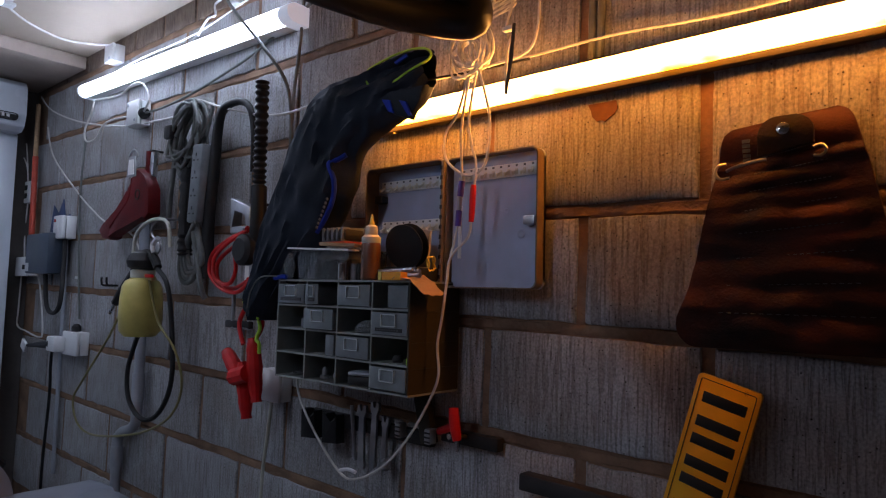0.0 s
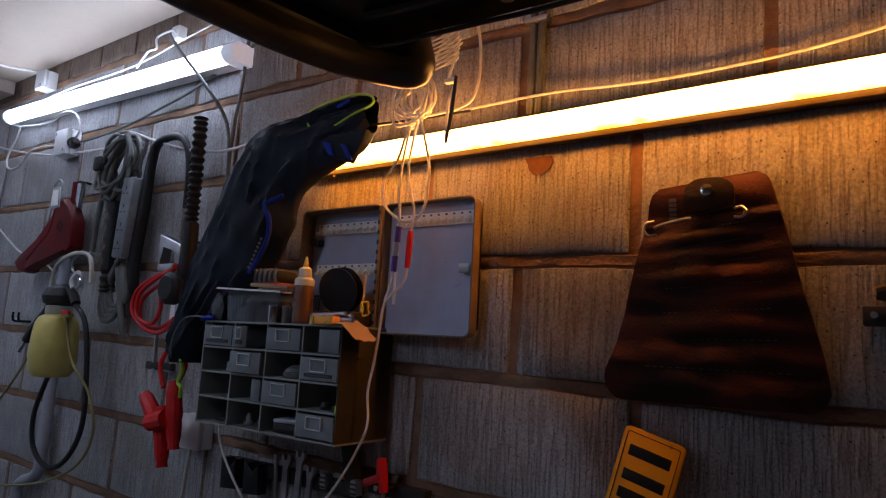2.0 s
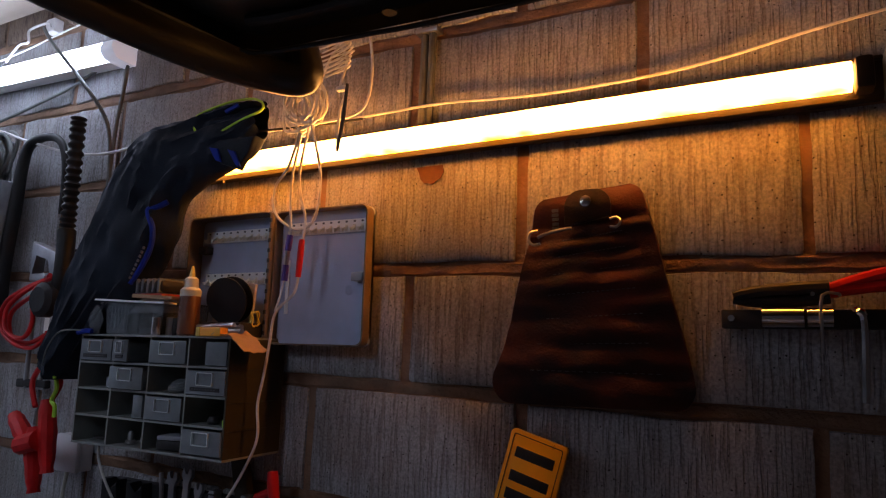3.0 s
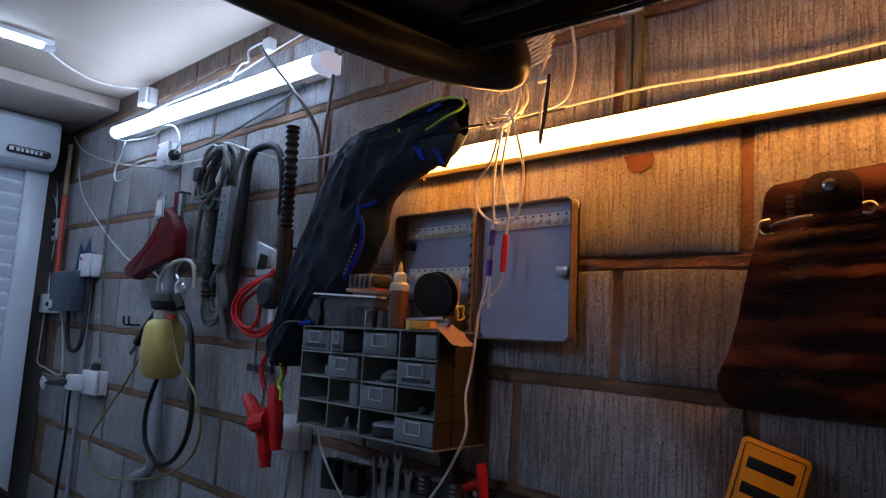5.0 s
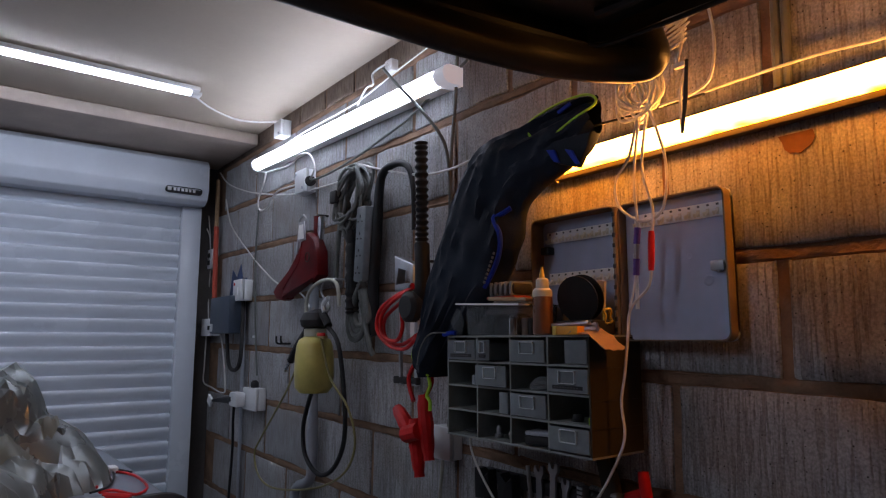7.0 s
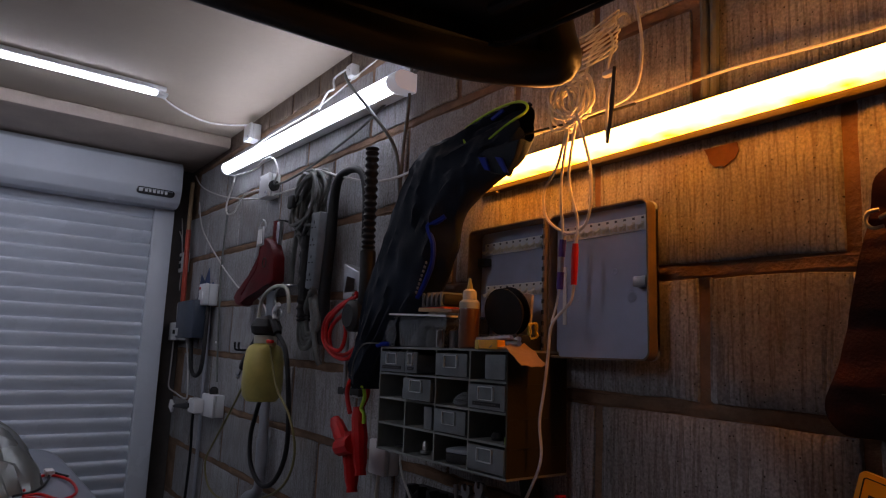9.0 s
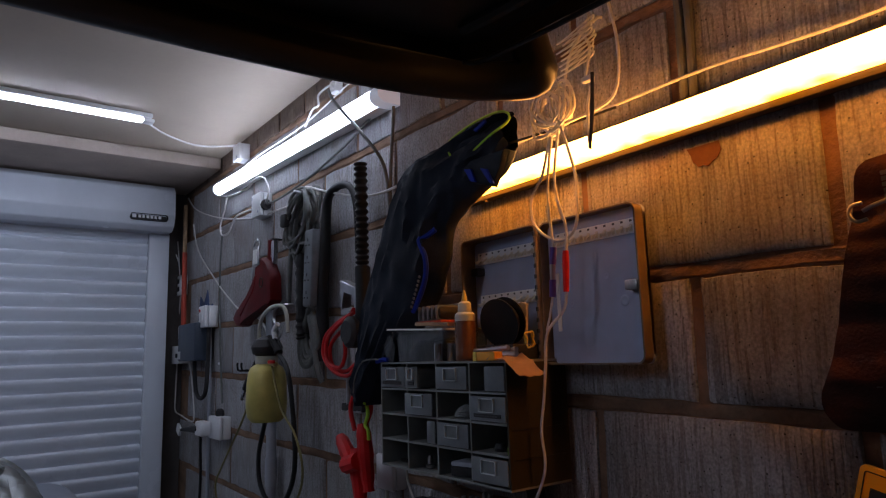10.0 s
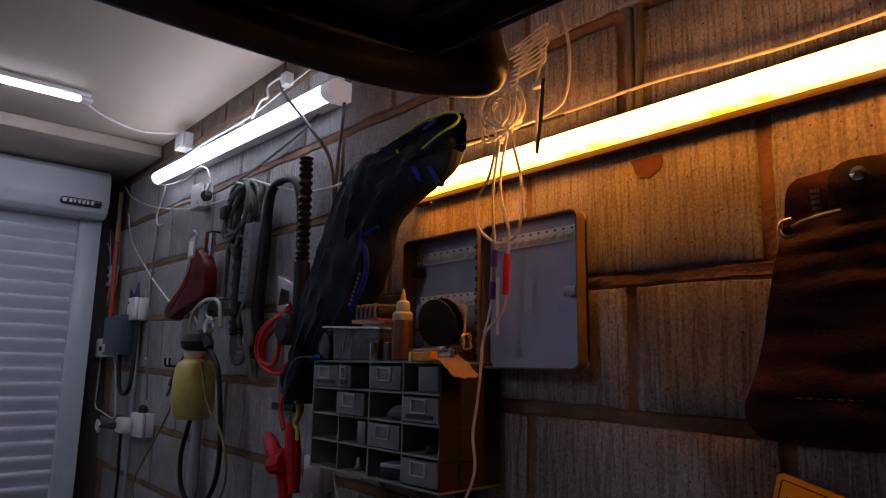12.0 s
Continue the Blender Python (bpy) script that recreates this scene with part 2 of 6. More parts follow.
def tube_behind_diffuser(m, centre, hot):
    """Brighter and paler along the tube, deeper amber towards the browned edges."""
    n, l = m.node_tree.nodes, m.node_tree.links
    tc, sep = n.new("ShaderNodeTexCoord"), n.new("ShaderNodeSeparateXYZ")
    l.new(tc.outputs["Object"], sep.inputs[0])
    d, a, f, mix = n.new("ShaderNodeMath"), n.new("ShaderNodeMath"), n.new("ShaderNodeMapRange"), n.new("ShaderNodeMix")
    d.operation, a.operation, mix.data_type = "SUBTRACT", "ABSOLUTE", "RGBA"
    stain = n.new("ShaderNodeTexNoise")
    stain.inputs["Scale"].default_value, stain.inputs["Detail"].default_value = 22, 4
    l.new(tc.outputs["Object"], stain.inputs["Vector"])
    wob = n.new("ShaderNodeMath")
    wob.operation = "MULTIPLY_ADD"
    wob.inputs[1].default_value = 0.016
    l.new(stain.outputs["Fac"], wob.inputs[0])
    d.inputs[1].default_value = centre
    l.new(sep.outputs["Z"], d.inputs[0])
    l.new(d.outputs[0], a.inputs[0])
    l.new(a.outputs[0], wob.inputs[2])
    f.inputs["From Min"].default_value, f.inputs["From Max"].default_value = 0.021, 0.032
    l.new(wob.outputs[0], f.inputs["Value"])
    l.new(f.outputs[0], mix.inputs["Factor"])
    mix.inputs["A"].default_value, mix.inputs["B"].default_value = (*hot, 1), (*WARM_COLOUR, 1)
    l.new(mix.outputs["Result"], n["Principled BSDF"].inputs["Emission Color"])


tube_behind_diffuser(M_WARM, 0.049, (1.0, 0.44, 0.10))


# ---- building helpers ----
ROOT = {}


def thing(name, at, label, category, group="", kind=""):
    ob = new(name)
    ob.empty_display_size = 0.02
    ob.location = at
    ROOT[ob.name] = Vector(at)
    return tagged(ob, label, category, group, kind)


def link_mesh(name, bm, mat, smooth=True, angle=35):
    me = bpy.data.meshes.new(name)
    bmesh.ops.recalc_face_normals(bm, faces=bm.faces)
    bm.to_mesh(me)
    bm.free()
    for m in mat if isinstance(mat, (list, tuple)) else [mat]:
        me.materials.append(m)
    if smooth:
        me.shade_smooth()
        me.set_sharp_from_angle(angle=radians(angle))
    return me


def part(name, bm, mat, parent, label="", smooth=True):
    """Links a mesh built in world coordinates as one object under a thing or under a part."""
    root = ROOT[parent.name]
    bmesh.ops.translate(bm, verts=bm.verts, vec=-root)
    ob = new(name, link_mesh(name, bm, mat, smooth))
    ob.parent = parent
    ROOT[ob.name] = root
    return tagged(ob, label)


def solo(name, bm, mat, label, category, group="", kind="", smooth=True):
    """A thing that is one single mesh."""
    co = [v.co for v in bm.verts]
    at = Vector((sum(c.x for c in co) / len(co), sum(c.y for c in co) / len(co), min(c.z for c in co)))
    bmesh.ops.translate(bm, verts=bm.verts, vec=-at)
    ob = new(name, link_mesh(name, bm, mat, smooth))
    ob.location = at
    ROOT[ob.name] = at
    return tagged(ob, label, category, group, kind)


def bx(bm, x0, x1, y0, y1, z0, z1, bevel=0.0, seg=2):
    vs = [bm.verts.new((x, y, z)) for x in (x0, x1) for y in (y0, y1) for z in (z0, z1)]
    fs = [bm.faces.new([vs[i] for i in f]) for f in ((0, 1, 3, 2), (4, 6, 7, 5), (0, 4, 5, 1), (2, 3, 7, 6), (0, 2, 6, 4), (1, 5, 7, 3))]
    if bevel:
        es = list({e for f in fs for e in f.edges})
        bmesh.ops.bevel(bm, geom=es, offset=bevel, segments=seg, profile=0.5, affect="EDGES")
    return bm


def box(*a, **k):
    return bx(bmesh.new(), *a, **k)


def smooth_path(pts, per=6, closed=False):
    p = [Vector(q) for q in pts]
    if len(p) < 3:
        return p
    n, out = len(p), []
    for i in range(n if closed else n - 1):
        a, b, c, d = (p[(i + k) % n] if closed else p[min(max(i + k, 0), n - 1)] for k in (-1, 0, 1, 2))
        for s in range(per):
            t = s / per
            out.append(0.5 * (2 * b + (c - a) * t + (2 * a - 5 * b + 4 * c - d) * t * t + (3 * b - a - 3 * c + d) * t ** 3))
    return out if closed else out + [p[-1]]


def tube(bm, pts, r, seg=8, per=6, closed=False, radius_of=None):
    """A round bar along a smoothed line; radius_of(s) scales the radius along it."""
    line = smooth_path(pts, per, closed)
    n, rings, up = len(line), [], Vector((0.3, 1, 0.2)).normalized()
    for i, c in enumerate(line):
        d = (line[(i + 1) % n] - line[i - 1]) if closed else line[min(i + 1, n - 1)] - line[max(i - 1, 0)]
        d.normalize()
        s = up - d * up.dot(d)
        s = s.normalized() if s.length > 1e-4 else d.orthogonal().normalized()
        up = s
        t = d.cross(s)
        k = r * (radius_of(i / (n - 1)) if radius_of else 1)
        rings.append([bm.verts.new(c + k * (math.cos(a) * s + math.sin(a) * t)) for a in [2 * math.pi * j / seg for j in range(seg)]])
    for i in range(n if closed else n - 1):
        a, b = rings[i], rings[(i + 1) % n]
        for j in range(seg):
            bm.faces.new((a[j], a[(j + 1) % seg], b[(j + 1) % seg], b[j]))
    if not closed:
        bm.faces.new(rings[0][::-1])
        bm.faces.new(rings[-1])
    return bm


def rod(pts, r, seg=8, per=6, closed=False, radius_of=None):
    return tube(bmesh.new(), pts, r, seg, per, closed, radius_of)


def lathe(bm, profile, at, seg=24, axis="z"):
    """Turned shape: profile of (radius, height) round an axis through at."""
    rings = []
    for r, h in profile:
        ring = []
        for j in range(seg):
            a = 2 * math.pi * j / seg
            u, v = r * math.cos(a), r * math.sin(a)
            p = {"z": (u, v, h), "y": (u, h, v), "x": (h, u, v)}[axis]
            ring.append(bm.verts.new(Vector(at) + Vector(p)))
        rings.append(ring)
    for a, b in zip(rings, rings[1:]):
        for j in range(seg):
            bm.faces.new((a[j], a[(j + 1) % seg], b[(j + 1) % seg], b[j]))
    bm.faces.new(rings[0])
    bm.faces.new(rings[-1][::-1])
    return bm


def slab(bm, outline, y0, y1, bevel=0.0):
    """A plate in the plane of the wall: outline of (x, z), from y0 (front) to y1."""
    f = [bm.verts.new((x, y0, z)) for x, z in outline]
    b = [bm.verts.new((x, y1, z)) for x, z in outline]
    n = len(f)
    face = bm.faces.new(f)
    bm.faces.new(b[::-1])
    for i in range(n):
        bm.faces.new((f[i], b[i], b[(i + 1) % n], f[(i + 1) % n]))
    if bevel:
        bmesh.ops.bevel(bm, geom=list(face.edges), offset=bevel, segments=2, profile=0.5, affect="EDGES")
    return bm


def rounded(x0, x1, z0, z1, r, n=5):
    out = []
    for cx, cz, a0 in ((x1 - r, z1 - r, 0), (x0 + r, z1 - r, 90), (x0 + r, z0 + r, 180), (x1 - r, z0 + r, 270)):
        out += [(cx + r * math.cos(radians(a0 + 90 * i / n)), cz + r * math.sin(radians(a0 + 90 * i / n))) for i in range(n + 1)]
    return out


def turned(bm, about, angle, axis="Y"):
    bmesh.ops.rotate(bm, verts=bm.verts, cent=about, matrix=Matrix.Rotation(radians(angle), 3, axis))
    return bm


def cable(name, pts, r, mat, label, group="loose wiring", seg=7, per=6):
    return solo(name, rod(pts, r, seg, per), mat, label, "cable", group)


# ---- shell of the garage ----
X_WEST, X_EAST, Y_SOUTH, CEIL = -3.62, 1.7, -3.2, 2.335
wall_north = tagged(new("wall_north", link_mesh("wall_north", box(X_WEST, X_EAST, 0.006, 0.12, 0, CEIL + 0.05), M_MORTAR)),
                    "wall of raked grey concrete blocks with sandy mortar", "wall", kind="structure")
ROOT[wall_north.name] = Vector((0, 0, 0))
wall_west = thing("wall_west", (X_WEST, -1.6, 0), "dark rendered end wall round the shutter opening", "wall", kind="structure")
part("pier", box(X_WEST - 0.12, X_WEST + 0.05, -0.17, 0.0, 0, CEIL), M_PLASTER, wall_west)
part("pier", box(X_WEST - 0.12, X_WEST + 0.05, Y_SOUTH, -2.75, 0, CEIL), M_PLASTER, wall_west)
part("lintel", box(X_WEST - 0.12, X_WEST + 0.05, -2.75, -0.17, 2.10, CEIL), M_PLASTER, wall_west)
tagged(new("wall_south", link_mesh("wall_south", box(X_WEST - 0.12, X_EAST, Y_SOUTH - 0.12, Y_SOUTH, 0, CEIL), M_PLASTER)),
       "plain dark rendered side wall", "wall", kind="structure")
tagged(new("wall_east", link_mesh("wall_east", box(X_EAST, X_EAST + 0.12, Y_SOUTH - 0.12, 0.12, 0, CEIL), M_PLASTER)),
       "plain dark rendered back wall", "wall", kind="structure")
tagged(new("floor", link_mesh("floor", box(X_WEST - 0.12, X_EAST + 0.12, Y_SOUTH - 0.12, 0.12, -0.1, 0), M_FLOOR)),
       "worn grey concrete garage floor", "floor", kind="structure")
tagged(new("ceiling", link_mesh("ceiling", box(X_WEST - 0.12, X_EAST + 0.12, Y_SOUTH - 0.12, -0.002, CEIL, CEIL + 0.08), M_CEIL)),
       "pale plasterboard garage ceiling", "ceiling", kind="structure")
bm = box(X_WEST + 0.05, -3.0, Y_SOUTH, -0.004, 2.28, CEIL - 0.002, bevel=0.006)
tagged(new("trim_beam", link_mesh("trim_beam", bm, M_BEAM)), "boxed-in painted beam above the roller shutter", "beam", kind="structure")

# ---- roller shutter ----
shutter = thing("roller_shutter", (-3.5, -1.4, 0), "closed white ribbed aluminium roller shutter", "shutter")
prof = [(-3.57, 2.28), (-3.40, 2.28), (-3.375, 2.255), (-3.365, 2.13), (-3.385, 2.075), (-3.42, 2.055), (-3.57, 2.055)]
bm = bmesh.new()
ends = [[bm.verts.new((x, y, z - 0.008)) for x, z in prof] for y in (-0.105, -2.8)]
for i in range(len(prof)):
    j = (i + 1) % len(prof)
    bm.faces.new((ends[0][i], ends[0][j], ends[1][j], ends[1][i]))
bm.faces.new(ends[0])
bm.faces.new(ends[1][::-1])
bmesh.ops.bevel(bm, geom=list(bm.edges), offset=0.006, segments=2, profile=0.5, affect="EDGES")
hood = part("hood", bm, M_SHUTTER, shutter, "smooth white enamelled shutter housing")
bm = box(-3.371, -3.363, -0.31, -0.14, 2.088, 2.118, bevel=0.012)
badge = part("badge", turned(bm, (-3.367, -0.22, 2.103), -12, "Y"), M_INK, hood, "oval black badge")
for i, w in enumerate((0.012, 0.010, 0.012, 0.012, 0.010, 0.012)):
    bm = box(-3.3645, -3.3605, -0.275 + i * 0.018, -0.275 + i * 0.018 + w, 2.097, 2.110)
    part("badge_bar", bm, M_WHITE, hood)
bm = box(-3.365, -3.361, -0.302, -0.284, 2.096, 2.112, bevel=0.003)
part("badge_mark", bm, M_WHITE, hood)
for y0, y1 in ((-0.195, -0.10), (-2.80, -2.705)):
    bm = box(-3.545, -3.485, y0, y1, 0, 2.05, bevel=0.006)
    part("guide_rail", bm, M_SHUTTER, shutter, "flat white guide rail")
# One slat: a shallow roll with a narrow hinge groove.
slat_h = 0.0645
bm = bmesh.new()
shape = [(0.002, 0.0), (0.0035, 0.003), (0.0090, 0.0125), (0.0155, 0.0265), (0.0205, 0.0425), (0.0225, 0.0530), (0.0195, 0.0600), (0.0070, 0.0638), (0.002, slat_h)]
a, b = ([bm.verts.new((x, y, z)) for x, z in shape] for y in (-0.19, -2.71))
for i in range(len(shape) - 1):
    bm.faces.new((a[i], a[i + 1], b[i + 1], b[i]))
back = [[bm.verts.new((-0.006, y, z)) for z in (0, slat_h)] for y in (-0.19, -2.71)]
bm.faces.new((back[0][0], back[0][1], back[1][1], back[1][0]))
bm.faces.new((a[0], b[0], back[1][0], back[0][0]))
bm.faces.new((a[-1], b[-1], back[1][1], back[0][1]))
slat_mesh = link_mesh("slat", bm, M_SHUTTER, angle=50)
for k in range(32):
    ob = new("slat", slat_mesh)
    ob.parent = shutter
    ob.location = Vector((-3.535, 0, 0.002 + k * slat_h)) - ROOT[shutter.name]

# ---- lights of the place, and one added strip ----
def batten_body(bm, x0, x1, z_of, section):
    """A straight bar along x with a section of (y, z) round the line z_of(x)."""
    ends = [[bm.verts.new((x, y, z_of(x) + z)) for y, z in section] for x in (x0, x1)]
    n = len(section)
    for i in range(n):
        j = (i + 1) % n
        bm.faces.new((ends[0][i], ends[0][j], ends[1][j], ends[1][i]))
    bm.faces.new(ends[0])
    bm.faces.new(ends[1][::-1])
    return bm


def led_line(x):
    return 2.105 - 0.034 * (x + 1.487)


ROUND = [(-0.046 - 0.027 * math.sin(a), 0.026 * math.cos(a)) for a in [math.pi * i / 14 for i in range(15)]]
led_wall = thing("led_batten", (-2.18, -0.04, 2.10), "lit cool white LED batten fixed along the block wall", "light", "strip lights")
part("back_plate", batten_body(bmesh.new(), -2.885, -1.530, led_line, [(-0.004, 0.024), (-0.045, 0.0255), (-0.045, -0.0255), (-0.004, -0.024)]), M_WHITE, led_wall, "white enamelled batten body")
part("diffuser", batten_body(bmesh.new(), -2.875, -1.525, led_line, ROUND), M_LED, led_wall, "glowing half-round diffuser")
# Caps emit weakly themselves, standing in for batten light passing through them.
M_CAP = glow("milky_cap_lit_from_within", LED_COLOUR, 0.5)
GRIP = [(-0.004, 0.0265)] + [(y * 1.02, z * 1.04) for y, z in ROUND] + [(-0.004, -0.0265)]
part("end_cap", batten_body(bmesh.new(), -1.524, -1.478, led_line, GRIP), M_CAP, led_wall, "milky grey end cap")
part("end_cap", batten_body(bmesh.new(), -2.890, -2.876, led_line, GRIP), M_CAP, led_wall, "milky grey end cap")
led_ceil = thing("led_batten", (-2.6, -1.65, 2.30), "lit slim cool white strip light under the ceiling", "light", "strip lights")
part("back_plate", turned(box(-2.635, -2.575, -1.92, -0.395, 2.317, CEIL - 0.001, bevel=0.003), (-2.61, -0.4, 2.32), 0.9, "Z"), M_WHITE, led_ceil)
part("diffuser", turned(box(-2.619, -2.591, -1.90, -0.425, 2.304, 2.3165, bevel=0.005), (-2.61, -0.4, 2.32), 0.9, "Z"), M_LED_SLIM, led_ceil, "glowing narrow diffuser")
part("end_cap", turned(box(-2.625, -2.585, -0.424, -0.385, 2.303, 2.3165, bevel=0.004), (-2.61, -0.4, 2.32), 0.9, "Z"), M_WHITE, led_ceil, "white end cap")

# Unseen strip, added to light the cabinets from the front; position assumed.
led_unseen = thing("led_batten", (-1.08, -2.15, 2.30), "added unseen cool white strip light under the ceiling above the car", "light", "strip lights")
part("back_plate", box(-1.12, -1.04, -2.78, -1.52, 2.317, CEIL - 0.001, bevel=0.003), M_WHITE, led_unseen)
part("diffuser", box(-1.11, -1.05, -2.75, -1.55, 2.304, 2.3165, bevel=0.005), glow("added_led_diffuser", LED_COLOUR, 85.0), led_unseen, "glowing flat diffuser")

warm = thing("tube_batten", (-0.56, -0.04, 1.72), "lit tube batten with a yellowed diffuser and dark tray", "light", "strip lights")
bm = bmesh.new()
arc = [(-0.027, 1.787), (-0.039, 1.788), (-0.050, 1.784), (-0.056, 1.773), (-0.056, 1.761), (-0.050, 1.752), (-0.039, 1.7485), (-0.027, 1.748)]
ends = [[bm.verts.new((x, y, z)) for y, z in arc] for x in (-1.175, 0.062)]
for i in range(len(arc)):
    j = (i + 1) % len(arc)
    bm.faces.new((ends[0][i], ends[0][j], ends[1][j], ends[1][i]))
bm.faces.new(ends[0])
bm.faces.new(ends[1][::-1])
part("diffuser", bm, M_WARM, warm, "glowing yellowed diffuser")
M_TRAY = material("browned_tray", (0.022, 0.013, 0.008), 0.6, vary=0.3, scale=16, bump=0.1)
part("tray", box(-1.185, 0.10, -0.024, -0.002, 1.738, 1.794, bevel=0.002), M_TRAY, warm, "brown-stained metal tray")
part("tray_lip", box(-1.185, 0.10, -0.035, -0.026, 1.788, 1.794, bevel=0.002), M_TRAY, warm)
part("end_cap", box(0.064, 0.087, -0.063, -0.0265, 1.740, 1.787, bevel=0.006), M_TRAY, warm)
part("end_bracket", box(0.101, 0.128, -0.055, -0.003, 1.735, 1.80, bevel=0.004), M_GREY_PVC, warm, "square grey end bracket")
part("tray_screw", lathe(bmesh.new(), [(0.004, -0.004), (0.004, 0.002), (0.002, 0.004)], (-1.12, -0.018, 1.738), 10), M_BRASS, warm)

# ---- open lid overhead and the car under it ----
car = thing("car", (-1.2, -0.95, 0), "small grey car with its lid propped open", "car")
LIP = [(-0.702, -0.290), (-0.745, -0.325), (-0.778, -0.40), (-0.798, -0.50), (-0.808, -0.62), (-0.812, -0.78), (-0.812, -0.95)]
half = [(-0.690, -0.300, 1.875), (-0.686, -0.292, 1.835)] + [(x, y, 1.795) for x, y in LIP]
lip_line = half + [(x, -1.90 - y, z) for x, y, z in half[-2::-1]]
lid = part("lid", rod([(x + 0.02 * (z < 1.80), y, z) for x, y, z in lip_line], 0.028, 14, 6), M_LID, car, "rolled black lip of the raised lid")
dense = smooth_path(lip_line[2:-2], 4)
bm = bmesh.new()
top = [bm.verts.new((p.x + 0.006, p.y, 1.822)) for p in dense]
top2 = [bm.verts.new((p.x * 0.93 + 0.02, p.y * 0.96 - 0.038, 1.885)) for p in dense]
for i in range(len(top) - 1):
    bm.faces.new((top[i], top[i + 1], top2[i + 1], top2[i]))
tail = [bm.verts.new((0.75, -0.30 - 1.30 * i / (len(top2) - 1), 1.90)) for i in range(len(top2))]
for i in range(len(top2) - 1):
    bm.faces.new((top2[i], top2[i + 1], tail[i + 1], tail[i]))
geo = bmesh.ops.extrude_face_region(bm, geom=list(bm.faces))
bmesh.ops.translate(bm, verts=[v for v in geo["geom"] if isinstance(v, bmesh.types.BMVert)], vec=(0, 0, 0.006))
part("skin", bm, M_LID_SKIN, lid, "blue-grey inner face of the lid skin")
# Pressed frame under the skin, with its wall-side flange, a groove and lightening holes.
bm = bmesh.new()
plan = [(-0.682, -0.425), (-0.655, -0.405), (-0.50, -0.392), (-0.30, -0.383), (0.70, -0.372), (0.70, -1.528), (-0.30, -1.517), (-0.655, -1.495), (-0.682, -1.475),
        (-0.715, -1.25), (-0.725, -0.95), (-0.715, -0.65)]
lo = [bm.verts.new((x, y, 1.784)) for x, y in plan]
hi = [bm.verts.new((x, y, 1.86)) for x, y in plan]
f = bm.faces.new(lo)
bm.faces.new(hi[::-1])
for i in range(len(lo)):
    bm.faces.new((lo[i], hi[i], hi[(i + 1) % len(lo)], lo[(i + 1) % len(lo)]))
inner = bmesh.ops.inset_individual(bm, faces=[f], thickness=0.065)
bmesh.ops.translate(bm, verts=f.verts, vec=(0.0, 0, 0.022))
frame_ob = part("lid_frame", bm, M_LID, lid, "black pressed frame under the lid")
part("flange", rod([(-0.682, -0.423, 1.783), (-0.655, -0.402, 1.782), (-0.50, -0.389, 1.782), (-0.30, -0.380, 1.782), (0.70, -0.369, 1.782)], 0.0035, 8, 4), M_LID, lid, "thin rolled edge")
for x in (-0.44,):
    part("plug_hole", lathe(bmesh.new(), [(0.009, 0), (0.009, 0.003), (0.005, 0.004)], (x, -0.425, 1.7805), 14), M_INK, lid)
part("rib", rod([(-0.64, -0.455, 1.80), (-0.45, -0.44, 1.80), (0.4, -0.43, 1.80)], 0.008, 8, 4), M_LID, lid)
part("prop_rod", rod([(0.45, -0.46, 0.86), (0.45, -0.44, 1.79)], 0.006, 8, 1), M_STEEL, car)
for y in (-0.42, -1.48):
    part("hinge_arm", rod([(0.66, y, 0.86), (0.74, y, 1.3), (0.70, y, 1.80)], 0.014, 8, 5), M_BLACK, car)
# Body: low shell round the open bay, with a higher nose panel.
bm = bmesh.new()
bx(bm, -1.95, -1.80, -1.62, -0.28, 0.32, 0.86, bevel=0.04)
bx(bm, 0.55, 1.45, -1.62, -0.28, 0.32, 0.86, bevel=0.06)
bx(bm, -1.86, 0.60, -0.42, -0.28, 0.32, 0.86, bevel=0.05)
bx(bm, -1.86, 0.60, -1.62, -1.48, 0.32, 0.86, bevel=0.05)
bx(bm, -1.86, 0.60, -1.49, -0.41, 0.32, 0.40)
part("body", bm, M_CAR, car, "grey painted body shell")
nose = part("nose_panel", batten_body(bmesh.new(), -2.98, -1.90, lambda x: 0.0, rounded(-1.66, -0.50, 0.50, 0.985, 0.14, 8)), M_CAR, car, "rounded grey nose panel")
part("bay_seal", rod([(-1.96, -1.45, 0.985), (-1.89, -1.2, 1.0), (-1.87, -0.95, 1.002), (-1.88, -0.74, 0.998), (-1.91, -0.60, 0.990), (-1.95, -0.52, 0.925)], 0.016, 10, 6), M_BLACK, car, "black rubber seal")
part("catch", box(-1.91, -1.87, -0.80, -0.755, 1.008, 1.02, bevel=0.004), M_STEEL, car)
for wx in (-2.35, 1.0):
    for wy in (-0.42, -1.48):
        w = part("wheel", lathe(bmesh.new(), [(0.15, -0.07), (0.25, -0.075), (0.275, -0.05), (0.275, 0.05), (0.25, 0.075), (0.15, 0.07)], (wx, wy, 0.275), 28, "y"), M_BLACK, car)
        part("rim", lathe(bmesh.new(), [(0.05, -0.075), (0.16, -0.078), (0.17, 0.07), (0.05, 0.075)], (wx, wy, 0.275), 24, "y"), M_STEEL, w)


# ---- crumpled cover on the nose panel ----
PEAKS = [(-2.50, -1.22, 0.47, 0.17), (-2.56, -1.42, 0.44, 0.24), (-2.40, -0.99, 0.32, 0.20), (-2.44, -1.12, 0.36, 0.20), (-2.28, -1.16, 0.27, 0.22),
         (-2.22, -1.38, 0.30, 0.22), (-2.36, -0.90, 0.20, 0.20), (-2.16, -1.12, 0.13, 0.30), (-2.30, -0.95, 0.14, 0.24), (-2.08, -1.42, 0.22, 0.17)]


